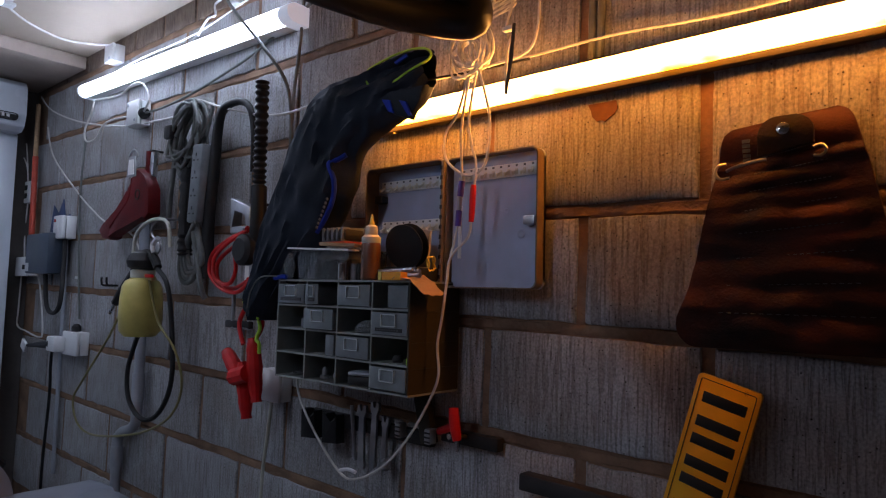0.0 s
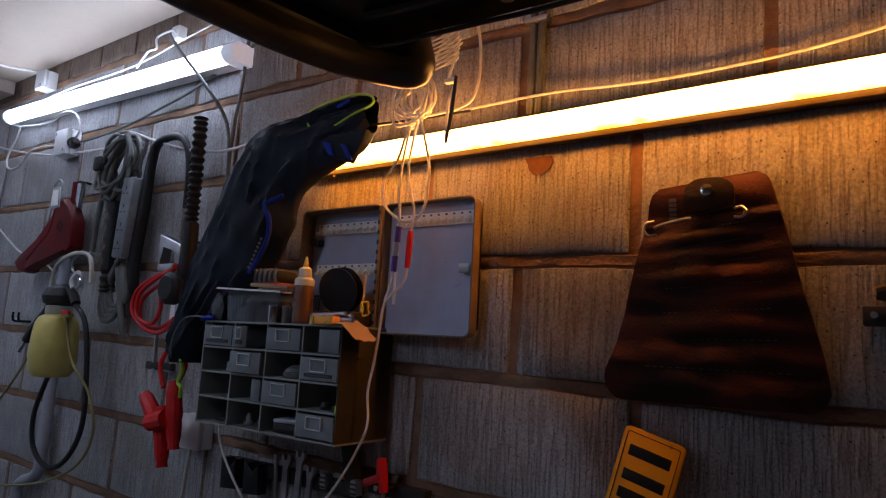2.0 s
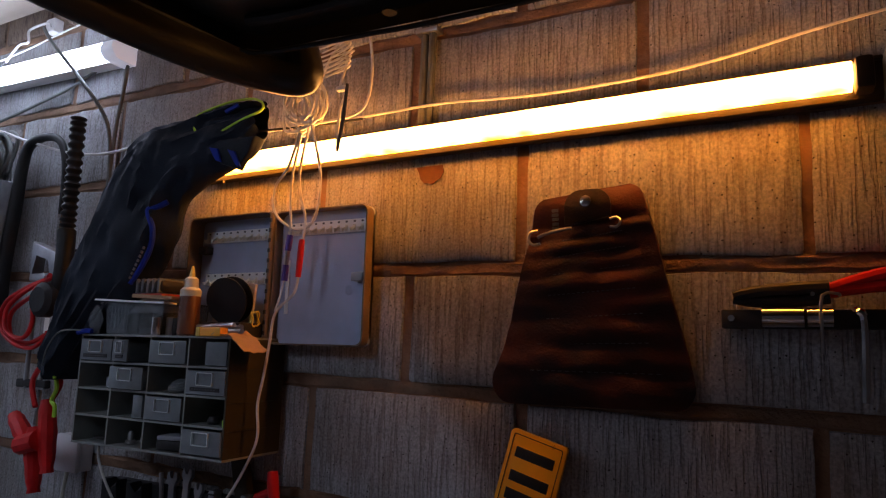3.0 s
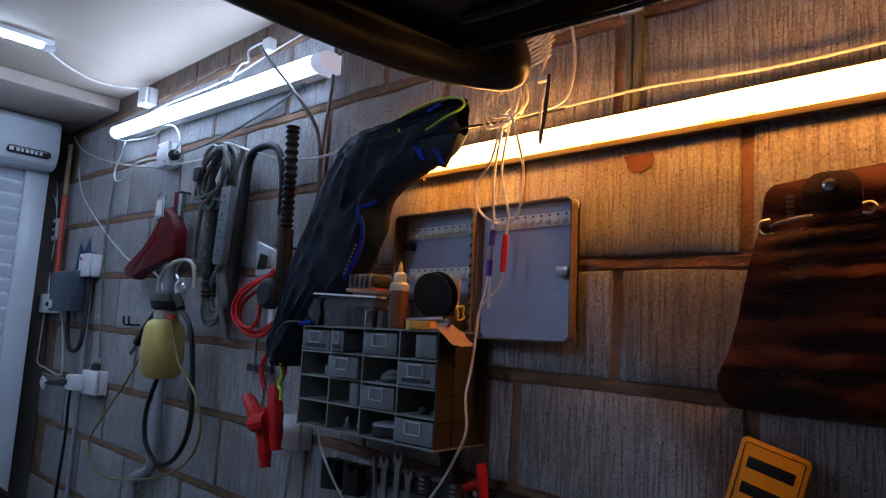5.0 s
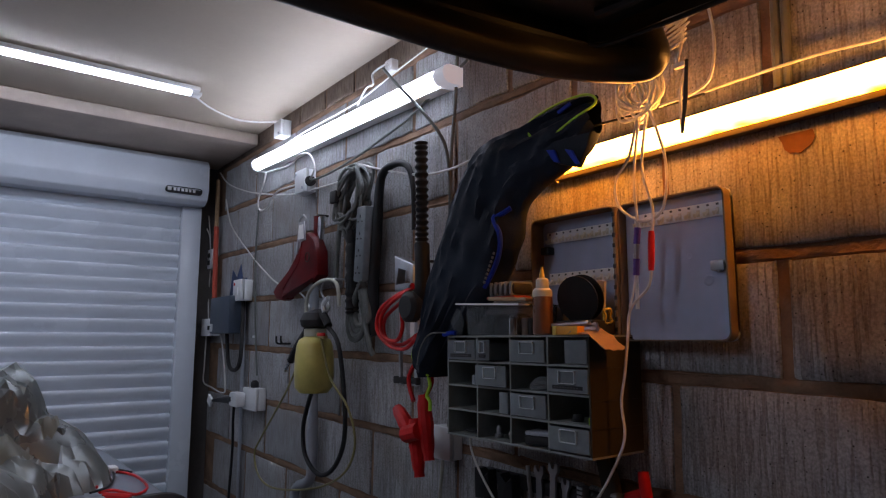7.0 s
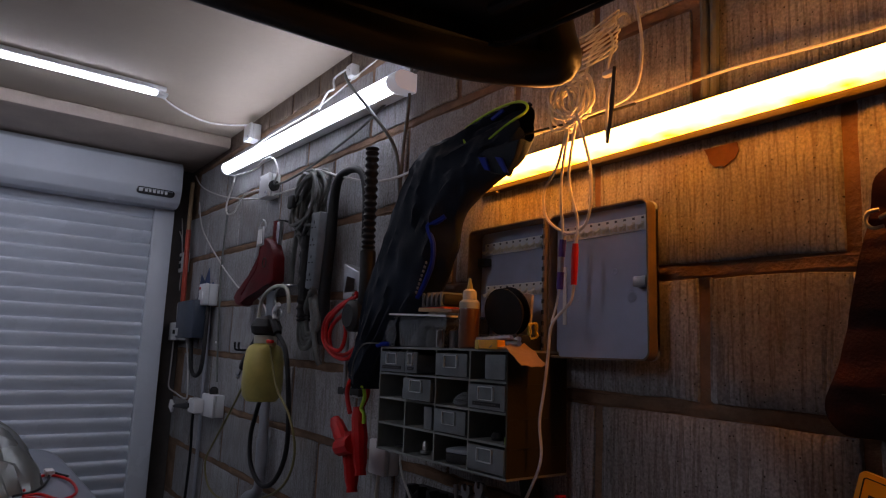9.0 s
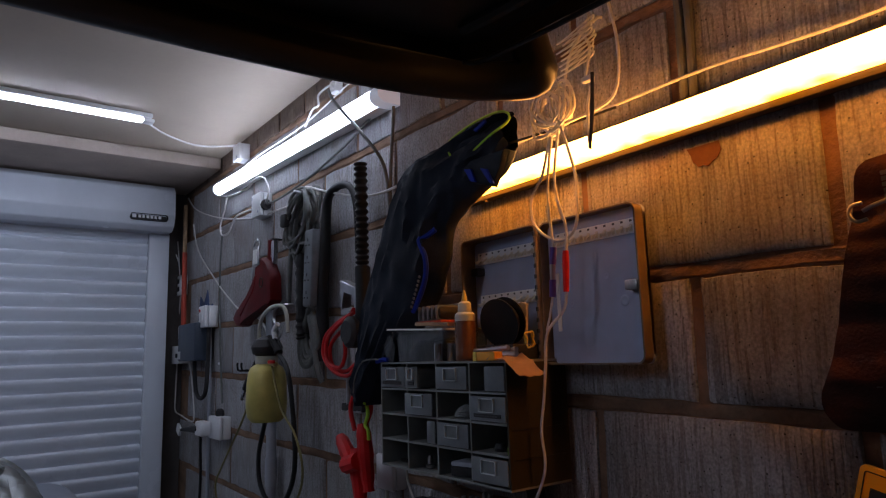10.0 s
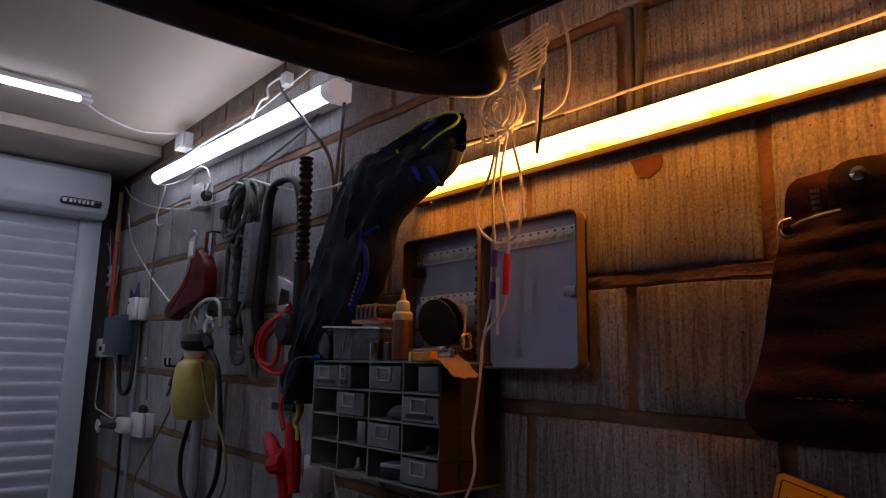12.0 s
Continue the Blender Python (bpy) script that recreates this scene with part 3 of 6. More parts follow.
def heap_height(x, y):
    """Height of the heaped cloth: domes thrown together, broken into stiff panels by sharp folds."""
    p = Vector((x * 3.1, y * 3.1, 0.4))
    wx, wy = 0.055 * noise.noise(p * 1.5), 0.055 * noise.noise(p * 1.5 + Vector((7, 3, 1)))
    h = 0.0
    for cx, cy, top, r in PEAKS:
        d2 = ((x + wx - cx) ** 2 + (y + wy - cy) ** 2) / r ** 2
        h = max(h, top * max(0.0, 1 - d2) ** 0.5)
    if h <= 0:
        return 0.0
    k = min(1.0, h / 0.12)
    q = p + Vector((noise.noise(p * 1.1), noise.noise(p * 1.1 + Vector((5, 5, 5))), 0)) * 0.9
    long_fold = 0.45 - abs(noise.noise(Vector((q.x * 1.3 + q.y * 0.5, q.y * 0.7, 3)))) * 2.2
    cross_fold = 0.40 - abs(noise.noise(Vector((q.y * 2.1 - q.x * 0.8, q.x * 1.1, 9)))) * 2.0
    crumple = 0.35 - abs(noise.noise(Vector((q.x * 4.2, q.y * 4.6, 5)))) * 1.8
    return max(0.0, h + k * (0.055 * long_fold + 0.045 * cross_fold + 0.022 * crumple))


def heaped_cloth(x0, x1, y0, y1, base, n=52):
    """Stiff cloth over the heap: uneven flat panels that meet in creases."""
    bm, grid, r = bmesh.new(), {}, random.Random(6)
    for i in range(n + 1):
        for j in range(n + 1):
            x, y = x0 + (x1 - x0) * (i + r.uniform(-0.38, 0.38)) / n, y0 + (y1 - y0) * (j + r.uniform(-0.38, 0.38)) / n
            h = heap_height(x, y)
            lean = 0.22 * h
            grid[i, j] = bm.verts.new((x + lean * noise.noise(Vector((x * 6, y * 6, h * 5))), y + lean * noise.noise(Vector((x * 6, y * 6 + 9, h * 5))), base + h + (r.uniform(-0.004, 0.004) if h > 0.02 else 0)))
    for i in range(n):
        for j in range(n):
            c = (grid[i, j], grid[i + 1, j], grid[i + 1, j + 1], grid[i, j + 1])
            if max(v.co.z for v in c) > base + 0.008:
                tri = ((0, 1, 2), (0, 2, 3)) if r.random() < 0.5 else ((0, 1, 3), (1, 2, 3))
                for t in tri:
                    bm.faces.new([c[k] for k in t])
    bmesh.ops.delete(bm, geom=[v for v in bm.verts if not v.link_faces], context="VERTS")
    return bm


cover = thing("car_cover", (-2.35, -1.15, 0.985), "crumpled silver-grey car cover heaped on the nose panel", "cover")
fabric = part("fabric", heaped_cloth(-2.88, -1.92, -1.60, -0.66, 0.9855), M_COVER, cover)
fabric.data.set_sharp_from_angle(angle=radians(27))
bm, rows = bmesh.new(), []
for q in smooth_path([(-2.14, -1.24, 0), (-2.10, -1.12, 0), (-2.12, -1.00, 0), (-2.17, -0.90, 0), (-2.25, -0.82, 0)], 9):
    rows.append([bm.verts.new((q.x + o, q.y, 0.987 + max(0.004, heap_height(q.x + o, q.y)) + up)) for o, up in ((-0.030, 0.004), (-0.010, 0.014), (0.012, 0.013), (0.030, 0.004), (0.0, -0.002))])
for q, r in zip(rows, rows[1:]):
    for k in range(5):
        bm.faces.new((q[k], q[(k + 1) % 5], r[(k + 1) % 5], r[k]))
bm.faces.new(rows[0])
bm.faces.new(rows[-1][::-1])
part("hem", bm, M_COVER_SEAM, cover, "olive-grey turned hem")
lead = thing("test_leads", (-2.2, -0.64, 0.985), "red and black test leads lying on grey paint", "leads")
part("red_lead", rod([(-2.05, -0.74, 1.0), (-2.10, -0.70, 0.992), (-2.02, -0.66, 0.990), (-2.10, -0.615, 0.990), (-2.28, -0.61, 0.990), (-2.38, -0.65, 0.990), (-2.30, -0.71, 0.992), (-2.15, -0.73, 0.994)], 0.004, 6), M_RED, lead)
part("black_lead", rod([(-2.06, -0.76, 1.0), (-2.16, -0.70, 0.991), (-2.30, -0.66, 0.990), (-2.42, -0.64, 0.990), (-2.34, -0.605, 0.990)], 0.0035, 6), M_BLACK, lead)
part("probe", rod([(-2.03, -0.735, 0.996), (-2.0, -0.70, 0.994), (-1.985, -0.68, 0.992)], 0.008, 8, 3), M_RED, lead, "red probe")
part("clip", box(-2.42, -2.37, -0.66, -0.635, 0.986, 1.004, bevel=0.004), M_WHITE, lead)

# ---- boxes and switches near the shutter ----
def wall_box(name, x0, x1, z0, z1, depth, mat, label, category="switch box"):
    t = thing(name, ((x0 + x1) / 2, -depth / 2, z0), label, category)
    part("back_box", box(x0, x1, -depth * 0.7, -0.001, z0, z1, bevel=0.004), mat, t)
    part("cover", box(x0 - 0.001, x1 + 0.001, -depth, -depth * 0.7 - 0.001, z0 - 0.001, z1 + 0.001, bevel=0.005), mat, t)
    return t


jb = wall_box("junction_box", -2.475, -2.385, 1.945, 2.035, 0.05, M_WHITE, "small square white junction box with a lid screw")
part("gland", lathe(bmesh.new(), [(0.02, -0.012), (0.02, 0.004), (0.012, 0.006)], (-2.377, -0.028, 1.985), 14, "x"), M_BLACK, jb)
for sx, sz in ((-2.46, 2.02), (-2.40, 1.96)):
    part("screw", lathe(bmesh.new(), [(0.006, -0.002), (0.006, 0.0)], (sx, -0.051, sz), 10, "y"), M_GREY_PVC, jb)
cb = wall_box("junction_box", -2.705, -2.632, 2.230, 2.298, 0.05, M_WHITE, "small white junction box just under the ceiling")
part("screw", lathe(bmesh.new(), [(0.005, -0.002), (0.005, 0.0)], (-2.65, -0.051, 2.24), 10, "y"), M_GREY_PVC, cb)
sw = wall_box("switch", -3.095, -3.00, 1.560, 1.655, 0.06, M_WHITE, "white surface switch with a red tell-tale")
part("lamp", lathe(bmesh.new(), [(0.007, -0.003), (0.007, 0.0)], (-3.07, -0.061, 1.635), 10, "y"), M_RED, sw)
part("rocker", box(-3.06, -3.03, -0.064, -0.059, 1.585, 1.62, bevel=0.002), M_WHITE, sw)
so = wall_box("double_socket", -2.945, -2.80, 1.095, 1.185, 0.05, M_WHITE, "white surface socket with plugs in it", "socket")
part("plug", box(-2.985, -2.90, -0.095, -0.051, 1.105, 1.165, bevel=0.008), M_WHITE, so, "square white plug")
part("stem", lathe(bmesh.new(), [(0.017, 0), (0.017, 0.02), (0.009, 0.03)], (-2.87, -0.026, 1.186), 14), M_BLACK_DULL, so)
part("black_plug", rod([(-2.96, -0.08, 1.135), (-3.05, -0.08, 1.125), (-3.13, -0.08, 1.119), (-3.24, -0.08, 1.109)], 0.018, 10, 4,
     radius_of=lambda s: 1.1 - 0.75 * s), M_BLACK, so, "black moulded plug")
part("tag", turned(box(-3.30, -3.25, -0.088, -0.076, 1.085, 1.125, bevel=0.003), (-3.27, -0.08, 1.105), 25), M_WHITE, so, "white tag on the flex")
ctl = thing("control_box", (-3.2, -0.04, 1.42), "dark blue shutter control box with a small window", "control box")
part("case", box(-3.33, -3.06, -0.085, -0.001, 1.415, 1.585, bevel=0.008), M_BLUE_DARK, ctl)
part("window", box(-3.32, -3.28, -0.088, -0.084, 1.425, 1.46, bevel=0.002), M_WHITE, ctl)
part("button", box(-3.314, -3.304, -0.091, -0.09955, 1.432, 1.452, bevel=0.001), M_INK, ctl)
sb = wall_box("isolator", -3.555, -3.42, 1.405, 1.490, 0.055, M_WHITE, "small white isolator beside the control box")
fb = wall_box("spur_switch", -3.585, -3.50, 1.748, 1.848, 0.035, M_WHITE, "narrow white spur switch with two dark rockers")
for z in (1.768, 1.806):
    part("rocker", box(-3.565, -3.53, -0.039, -0.034, z, z + 0.024, bevel=0.002), M_INK, fb)
pole = thing("marker_pole", (-3.45, -0.03, 1.58), "thin upright pole painted red below and bare above", "pole")
part("red_length", rod([(-3.43, -0.035, 1.585), (-3.45, -0.035, 1.955)], 0.012, 10, 1), M_RED_PAINT, pole, "red painted length")
part("bare_length", rod([(-3.45, -0.035, 1.956), (-3.456, -0.035, 2.20)], 0.010, 10, 1), M_WOOD, pole)
stain = bmesh.new()
slab(stain, [(-3.30, 1.60), (-3.05, 1.60), (-3.08, 1.67), (-3.13, 1.66), (-3.16, 1.74), (-3.21, 1.68), (-3.27, 1.72)], -0.0035, -0.0005)
solo("paint_overspray", stain, M_BLUE_SPRAY, "dull blue overspray patch on the blocks", "paint patch")

cable("cable", [(-3.546, -0.03, 1.41), (-3.555, -0.03, 1.25), (-3.552, -0.03, 1.176), (-3.428, -0.03, 1.156), (-3.266, -0.03, 1.140), (-3.227, -0.03, 1.173), (-3.287, -0.03, 1.346), (-3.34, -0.03, 1.42)], 0.0036, M_WHITE_CABLE, "white flex hanging in a loop under the isolator")
cable("cable", [(-3.555, -0.02, 1.488), (-3.575, -0.02, 1.62), (-3.560, -0.02, 1.75)], 0.0036, M_WHITE_CABLE, "short white flex between isolator and spur")
cable("cable", [(-3.60, -0.05, 1.99), (-3.54, -0.04, 1.92), (-3.545, -0.03, 1.848)], 0.003, M_WHITE_CABLE, "white flex from the shutter rail to the spur")
cable("cable", [(-3.57, -0.04, 2.03), (-3.54, -0.04, 1.95), (-3.54, -0.035, 1.90)], 0.003, M_WHITE_CABLE, "thin white flex from the shutter housing")
cable("cable", [(-3.194, -0.045, 1.42), (-3.159, -0.045, 1.288), (-3.082, -0.045, 1.251), (-3.006, -0.045, 1.292), (-3.02, -0.035, 1.447), (-3.04, -0.03, 1.562)], 0.009, M_BLACK_DULL, "black flex looping from control box to switch")
cable("cable", [(-3.06, -0.018, 1.56), (-3.055, -0.016, 1.379), (-3.045, -0.018, 1.05), (-3.04, -0.018, 0.6)], 0.008, M_GREY_PVC, "grey conduit run down the blocks")
cable("cable", [(-2.935, -0.012, 1.98), (-2.957, -0.012, 1.774), (-2.93, -0.012, 1.477), (-2.88, -0.014, 1.235)], 0.0042, M_GREY_CABLE, "dark flex clipped upright to the blocks")
cable("cable", [(-3.01, -0.06, 1.12), (-3.048, -0.05, 1.04), (-3.07, -0.04, 0.9), (-3.1, -0.04, 0.55), (-3.1, -0.03, 0.01)], 0.006, M_BLACK, "black flex hanging down to the floor")
cable("cable", [(-3.39, -0.012, 2.09), (-3.291, -0.012, 1.940), (-2.994, -0.012, 1.758), (-2.807, -0.012, 1.663), (-2.665, -0.02, 1.611), (-2.45, -0.02, 1.56), (-2.371, -0.02, 1.500)], 0.0034, M_WHITE_CABLE, "white flex sagging diagonally across the blocks")
for x in (-2.95, -3.10):
    solo("cable_clip", box(x - 0.008, x + 0.008, -0.012, 0.0, 1.395, 1.405, bevel=0.002), M_WHITE, "tiny white cable clip on the blocks", "clip", "cable clips")
for x in (-2.62, -2.575):
    solo("wall_hook", rod([(x, -0.001, 1.372), (x, -0.035, 1.372), (x, -0.042, 1.385), (x, -0.042, 1.402)], 0.004, 7, 4), M_BLACK, "small black wire hook on the wall", "hook", "wall hooks")

# ---- wiring round the white batten ----
cable("cable", [(-2.80, -0.04, 2.10), (-2.82, -0.04, 2.058), (-2.875, -0.04, 1.994), (-2.852, -0.04, 1.946), (-2.762, -0.04, 1.944), (-2.669, -0.04, 1.994), (-2.47, -0.03, 1.99)], 0.0038, M_WHITE_CABLE, "white flex looping from batten to junction box")
cable("cable", [(-2.76, -0.05, 2.095), (-2.54, -0.05, 2.074), (-2.43, -0.05, 2.095), (-2.345, -0.05, 2.076), (-2.31, -0.045, 2.02), (-2.385, -0.03, 1.985)], 0.0035, M_WHITE_CABLE, "white flex arching over the junction box")
cable("cable", [(-2.37, -0.028, 1.985), (-2.271, -0.015, 1.990), (-2.069, -0.012, 2.006), (-1.878, -0.012, 2.033), (-1.718, -0.012, 2.062), (-1.491, -0.012, 2.130), (-1.38, -0.012, 2.16)], 0.0042, M_GREY_CABLE, "dark flex sloping up across the blocks")
cable("cable", [(-3.50, -0.012, 2.25), (-3.345, -0.012, 2.158), (-3.004, -0.012, 2.054), (-2.554, -0.02, 1.966), (-2.313, -0.02, 1.948), (-2.106, -0.025, 1.940), (-1.996, -0.045, 1.962), (-1.858, -0.035, 1.919), (-1.662, -0.035, 1.862), (-1.519, -0.03, 1.845), (-1.36, -0.04, 1.85)], 0.0035, M_WHITE_CABLE, "white flex strung along the hanging tools")
cable("cable", [(-2.66, -0.03, 2.298), (-2.70, -0.10, 2.29), (-2.72, -0.20, 2.285), (-2.68, -0.32, 2.295), (-2.625, -0.40, 2.31)], 0.0038, M_WHITE_CABLE, "white flex sagging between junction box and ceiling strip")
cable("cable", [(-1.853, -0.03, 2.25), (-1.707, -0.085, 2.150), (-1.578, -0.07, 2.021), (-1.530, -0.03, 1.926), (-1.515, -0.02, 1.811), (-1.505, -0.02, 1.68)], 0.0048, M_GREY_CABLE, "dark flex drooping past the batten end")
cable("cable", [(-1.486, -0.015, 2.20), (-1.498, -0.015, 2.035), (-1.515, -0.015, 1.911), (-1.525, -0.015, 1.70)], 0.0048, M_GREY_CABLE, "dark flex running straight down the blocks")
cable("cable", [(-2.72, -0.05, 2.165), (-2.4, -0.055, 2.175), (-2.0, -0.05, 2.175), (-1.75, -0.03, 2.22), (-1.5, -0.012, 2.26)], 0.0022, M_WHITE_CABLE, "thin white wire lying over the batten")
hookw = thing("hook_bracket", (-1.90, -0.03, 2.2), "bent white wire bracket above the batten", "bracket")
part("wire", rod([(-1.985, -0.05, 2.165), (-1.93, -0.05, 2.205), (-1.885, -0.05, 2.205), (-1.905, -0.04, 2.25), (-1.84, -0.03, 2.262), (-1.82, -0.03, 2.245)], 0.0034, 8, 5), M_WHITE, hookw)
part("foot", box(-1.85, -1.81, -0.03, -0.001, 2.235, 2.275, bevel=0.004), M_WHITE, hookw)

# ---- hanging tools, far group ----
pouch = thing("leather_pouch", (-2.38, -0.06, 1.53), "dark red leather pouch hung from a steel clip", "pouch")
FRONT = [(-2.300, 1.752), (-2.262, 1.765), (-2.215, 1.738), (-2.178, 1.690), (-2.170, 1.608), (-2.200, 1.590), (-2.300, 1.590), (-2.400, 1.560), (-2.475, 1.540), (-2.455, 1.575), (-2.380, 1.625), (-2.315, 1.660)]
BACK = [(-2.330, 1.752), (-2.275, 1.752), (-2.300, 1.660), (-2.370, 1.620), (-2.440, 1.575), (-2.470, 1.540), (-2.500, 1.534), (-2.560, 1.543), (-2.596, 1.572), (-2.560, 1.600), (-2.450, 1.636), (-2.400, 1.672), (-2.370, 1.715)]
part("pouch_body", slab(bmesh.new(), FRONT, -0.092, -0.050, bevel=0.010), M_LEATHER, pouch)
part("pouch_lining", slab(bmesh.new(), BACK, -0.074, -0.042, bevel=0.007), M_LEATHER, pouch, "dark red open throat of the pouch")
part("stud", rod([(-2.250 + 0.016 * math.cos(a), -0.0925, 1.675 + 0.016 * math.sin(a)) for a in [2 * math.pi * i / 10 for i in range(10)]], 0.0022, 6, 3, True), M_CARD, pouch, "worn ring mark")
part("seam", rod([(-2.300, -0.0915, 1.735), (-2.320, -0.0915, 1.665), (-2.385, -0.0915, 1.62), (-2.455, -0.0915, 1.575)], 0.003, 6), M_LEATHER, pouch)
part("strap", slab(bmesh.new(), [(-2.262, 1.752), (-2.225, 1.75), (-2.235, 1.825), (-2.262, 1.828)], -0.066, -0.058, bevel=0.002), M_LEATHER, pouch)
part("clip", slab(bmesh.new(), [(-2.225, 1.735), (-2.200, 1.735), (-2.192, 1.818), (-2.222, 1.818)], -0.070, -0.054, bevel=0.004), M_CHROME, pouch, "bright steel clip")
part("tag_case", slab(bmesh.new(), [(-2.322, 1.738), (-2.262, 1.738), (-2.272, 1.806), (-2.318, 1.808)], -0.098, -0.094, bevel=0.001), M_STEEL, pouch)
part("tag", slab(bmesh.new(), [(-2.315, 1.745), (-2.272, 1.744), (-2.279, 1.796), (-2.312, 1.797)], -0.1005, -0.0978, bevel=0.001), M_STRIP, pouch, "ivory tag")
part("ring", rod([(-2.33, -0.09, 1.80), (-2.320, -0.09, 1.825), (-2.295, -0.09, 1.832), (-2.272, -0.09, 1.815), (-2.28, -0.09, 1.80)], 0.003, 7, 5, True), M_STEEL, pouch)
part("key", slab(bmesh.new(), [(-2.352, 1.70), (-2.338, 1.695), (-2.318, 1.795), (-2.332, 1.80)], -0.092, -0.088, bevel=0.001), M_STEEL, pouch, "steel key beside the tag")
part("hanger", rod([(-2.235, -0.062, 1.822), (-2.262, -0.05, 1.832), (-2.275, -0.02, 1.836), (-2.275, -0.001, 1.836)], 0.004, 7, 3), M_BLACK, pouch)
for x in (-2.345, -2.325):
    solo("allen_key", rod([(x + 0.03, -0.02, 1.60), (x, -0.02, 1.59), (x, -0.02, 1.39), (x + 0.02, -0.015, 1.37)], 0.004, 6, 3), M_BLACK, "thin black hooked rod hanging on the wall", "rod", "hooked rods")

pipe = thing("conduit_pipe", (-2.3, -0.03, 0), "grey plastic pipe with a sideways bend", "pipe")
part("upright", rod([(-2.318, -0.03, 1.585), (-2.300, -0.03, 1.2), (-2.300, -0.03, 0.952)], 0.017, 14, 3), M_GREY_PVC, pipe)
part("collar", rod([(-2.3, -0.03, 1.08), (-2.3, -0.03, 0.985)], 0.0205, 14, 1), M_GREY_PVC, pipe)
part("bend", rod([(-2.30, -0.03, 0.955), (-2.308, -0.03, 0.91), (-2.345, -0.03, 0.885), (-2.40, -0.03, 0.868), (-2.432, -0.03, 0.84), (-2.434, -0.03, 0.80)], 0.0175, 14, 6), M_GREY_PVC, pipe)
part("collar", rod([(-2.434, -0.03, 0.815), (-2.434, -0.03, 0.74)], 0.0205, 14, 1), M_GREY_PVC, pipe)
part("lower_length", rod([(-2.434, -0.03, 0.75), (-2.434, -0.03, 0.001)], 0.017, 14, 1), M_GREY_PVC, pipe)

pot = thing("oil_bottle", (-2.105, -0.125, 1.215), "grubby yellowed plastic bottle with hoses, hung on the wall", "bottle")
part("vessel", lathe(bmesh.new(), [(0.012, 0.0), (0.046, 0.003), (0.060, 0.02), (0.064, 0.06), (0.062, 0.12), (0.058, 0.155), (0.050, 0.172), (0.034, 0.182)], (-2.105, -0.125, 1.215), 28), M_YELLOW_POT, pot)
part("neck", lathe(bmesh.new(), [(0.030, 0.180), (0.036, 0.183), (0.036, 0.205), (0.030, 0.208)], (-2.105, -0.125, 1.215), 20), M_CREAM_TUBE, pot)
part("pump_head", lathe(bmesh.new(), [(0.028, 0.206), (0.045, 0.215), (0.050, 0.235), (0.038, 0.258), (0.015, 0.268)], (-2.105, -0.125, 1.215), 18), M_BLACK_DULL, pot, "black pump head")
part("lever", rod([(-2.02, -0.12, 1.43), (-2.06, -0.12, 1.465), (-2.11, -0.12, 1.475), (-2.15, -0.12, 1.455)], 0.013, 9, 5), M_BLACK_DULL, pot)
part("gun_hose", rod([(-2.13, -0.125, 1.45), (-2.18, -0.125, 1.405), (-2.24, -0.125, 1.36), (-2.29, -0.125, 1.315)], 0.0135, 9, 5), M_BLACK, pot, "black gun with a steel nozzle")
part("nozzle", rod([(-2.285, -0.125, 1.32), (-2.315, -0.125, 1.293), (-2.328, -0.125, 1.278)], 0.006, 8, 4, radius_of=lambda s: 1.1 + 0.35 * math.sin(24 * s)), M_CHROME, pot)
part("air_tube", rod([(-2.152, -0.125, 1.40), (-2.191, -0.12, 1.482), (-2.166, -0.12, 1.547), (-2.069, -0.12, 1.578), (-1.975, -0.12, 1.563), (-1.95, -0.12, 1.49)], 0.006, 8), M_CREAM_TUBE, pot)
part("hook_wire", rod([(-2.06, -0.005, 1.585), (-2.08, -0.08, 1.585), (-2.106, -0.10, 1.568), (-2.113, -0.10, 1.536), (-2.053, -0.10, 1.497), (-2.069, -0.11, 1.462), (-2.10, -0.125, 1.425)], 0.0035, 7), M_STEEL, pot)
part("strap", rod([(-2.03, -0.12, 1.52), (-2.06, -0.12, 1.50), (-2.05, -0.12, 1.475)], 0.008, 7, 4), M_WHITE, pot)
part("black_hose", rod([(-2.135, -0.115, 1.218), (-2.165, -0.11, 1.19), (-2.206, -0.11, 1.101), (-2.186, -0.11, 1.012), (-2.092, -0.11, 0.966), (-1.993, -0.11, 0.993), (-1.923, -0.11, 1.085), (-1.926, -0.11, 1.211), (-1.961, -0.115, 1.371), (-2.03, -0.12, 1.43)], 0.0072, 9), M_BLACK, pot, "black hose hanging in a loop")
part("yellow_hose", rod([(-2.14, -0.13, 1.398), (-2.175, -0.13, 1.37), (-2.290, -0.13, 1.226), (-2.500, -0.13, 1.046), (-2.577, -0.13, 0.968), (-2.529, -0.13, 0.894), (-2.405, -0.13, 0.873), (-2.190, -0.13, 0.902), (-2.002, -0.13, 0.948), (-1.869, -0.13, 1.012), (-1.820, -0.13, 1.098), (-1.868, -0.13, 1.191), (-1.98, -0.13, 1.27), (-2.05, -0.13, 1.39)], 0.0036, 8), M_YELLOW_TUBE, pot, "yellowed clear tube in a wide loop")
part("valve", rod([(-2.02, -0.13, 1.395), (-2.055, -0.13, 1.40), (-2.085, -0.13, 1.408)], 0.008, 8, 3), M_BRASS, pot)
part("tap", box(-2.05, -2.01, -0.145, -0.135, 1.398, 1.408, bevel=0.002), M_RED, pot)

def turned_line(pts, about, angle):
    """Turns a line of points round an axis square to the wall."""
    c, s = math.cos(radians(angle)), math.sin(radians(angle))
    return [(about[0] + (x - about[0]) * c - (z - about[1]) * s, y, about[1] + (x - about[0]) * s + (z - about[1]) * c) for x, y, z in pts]


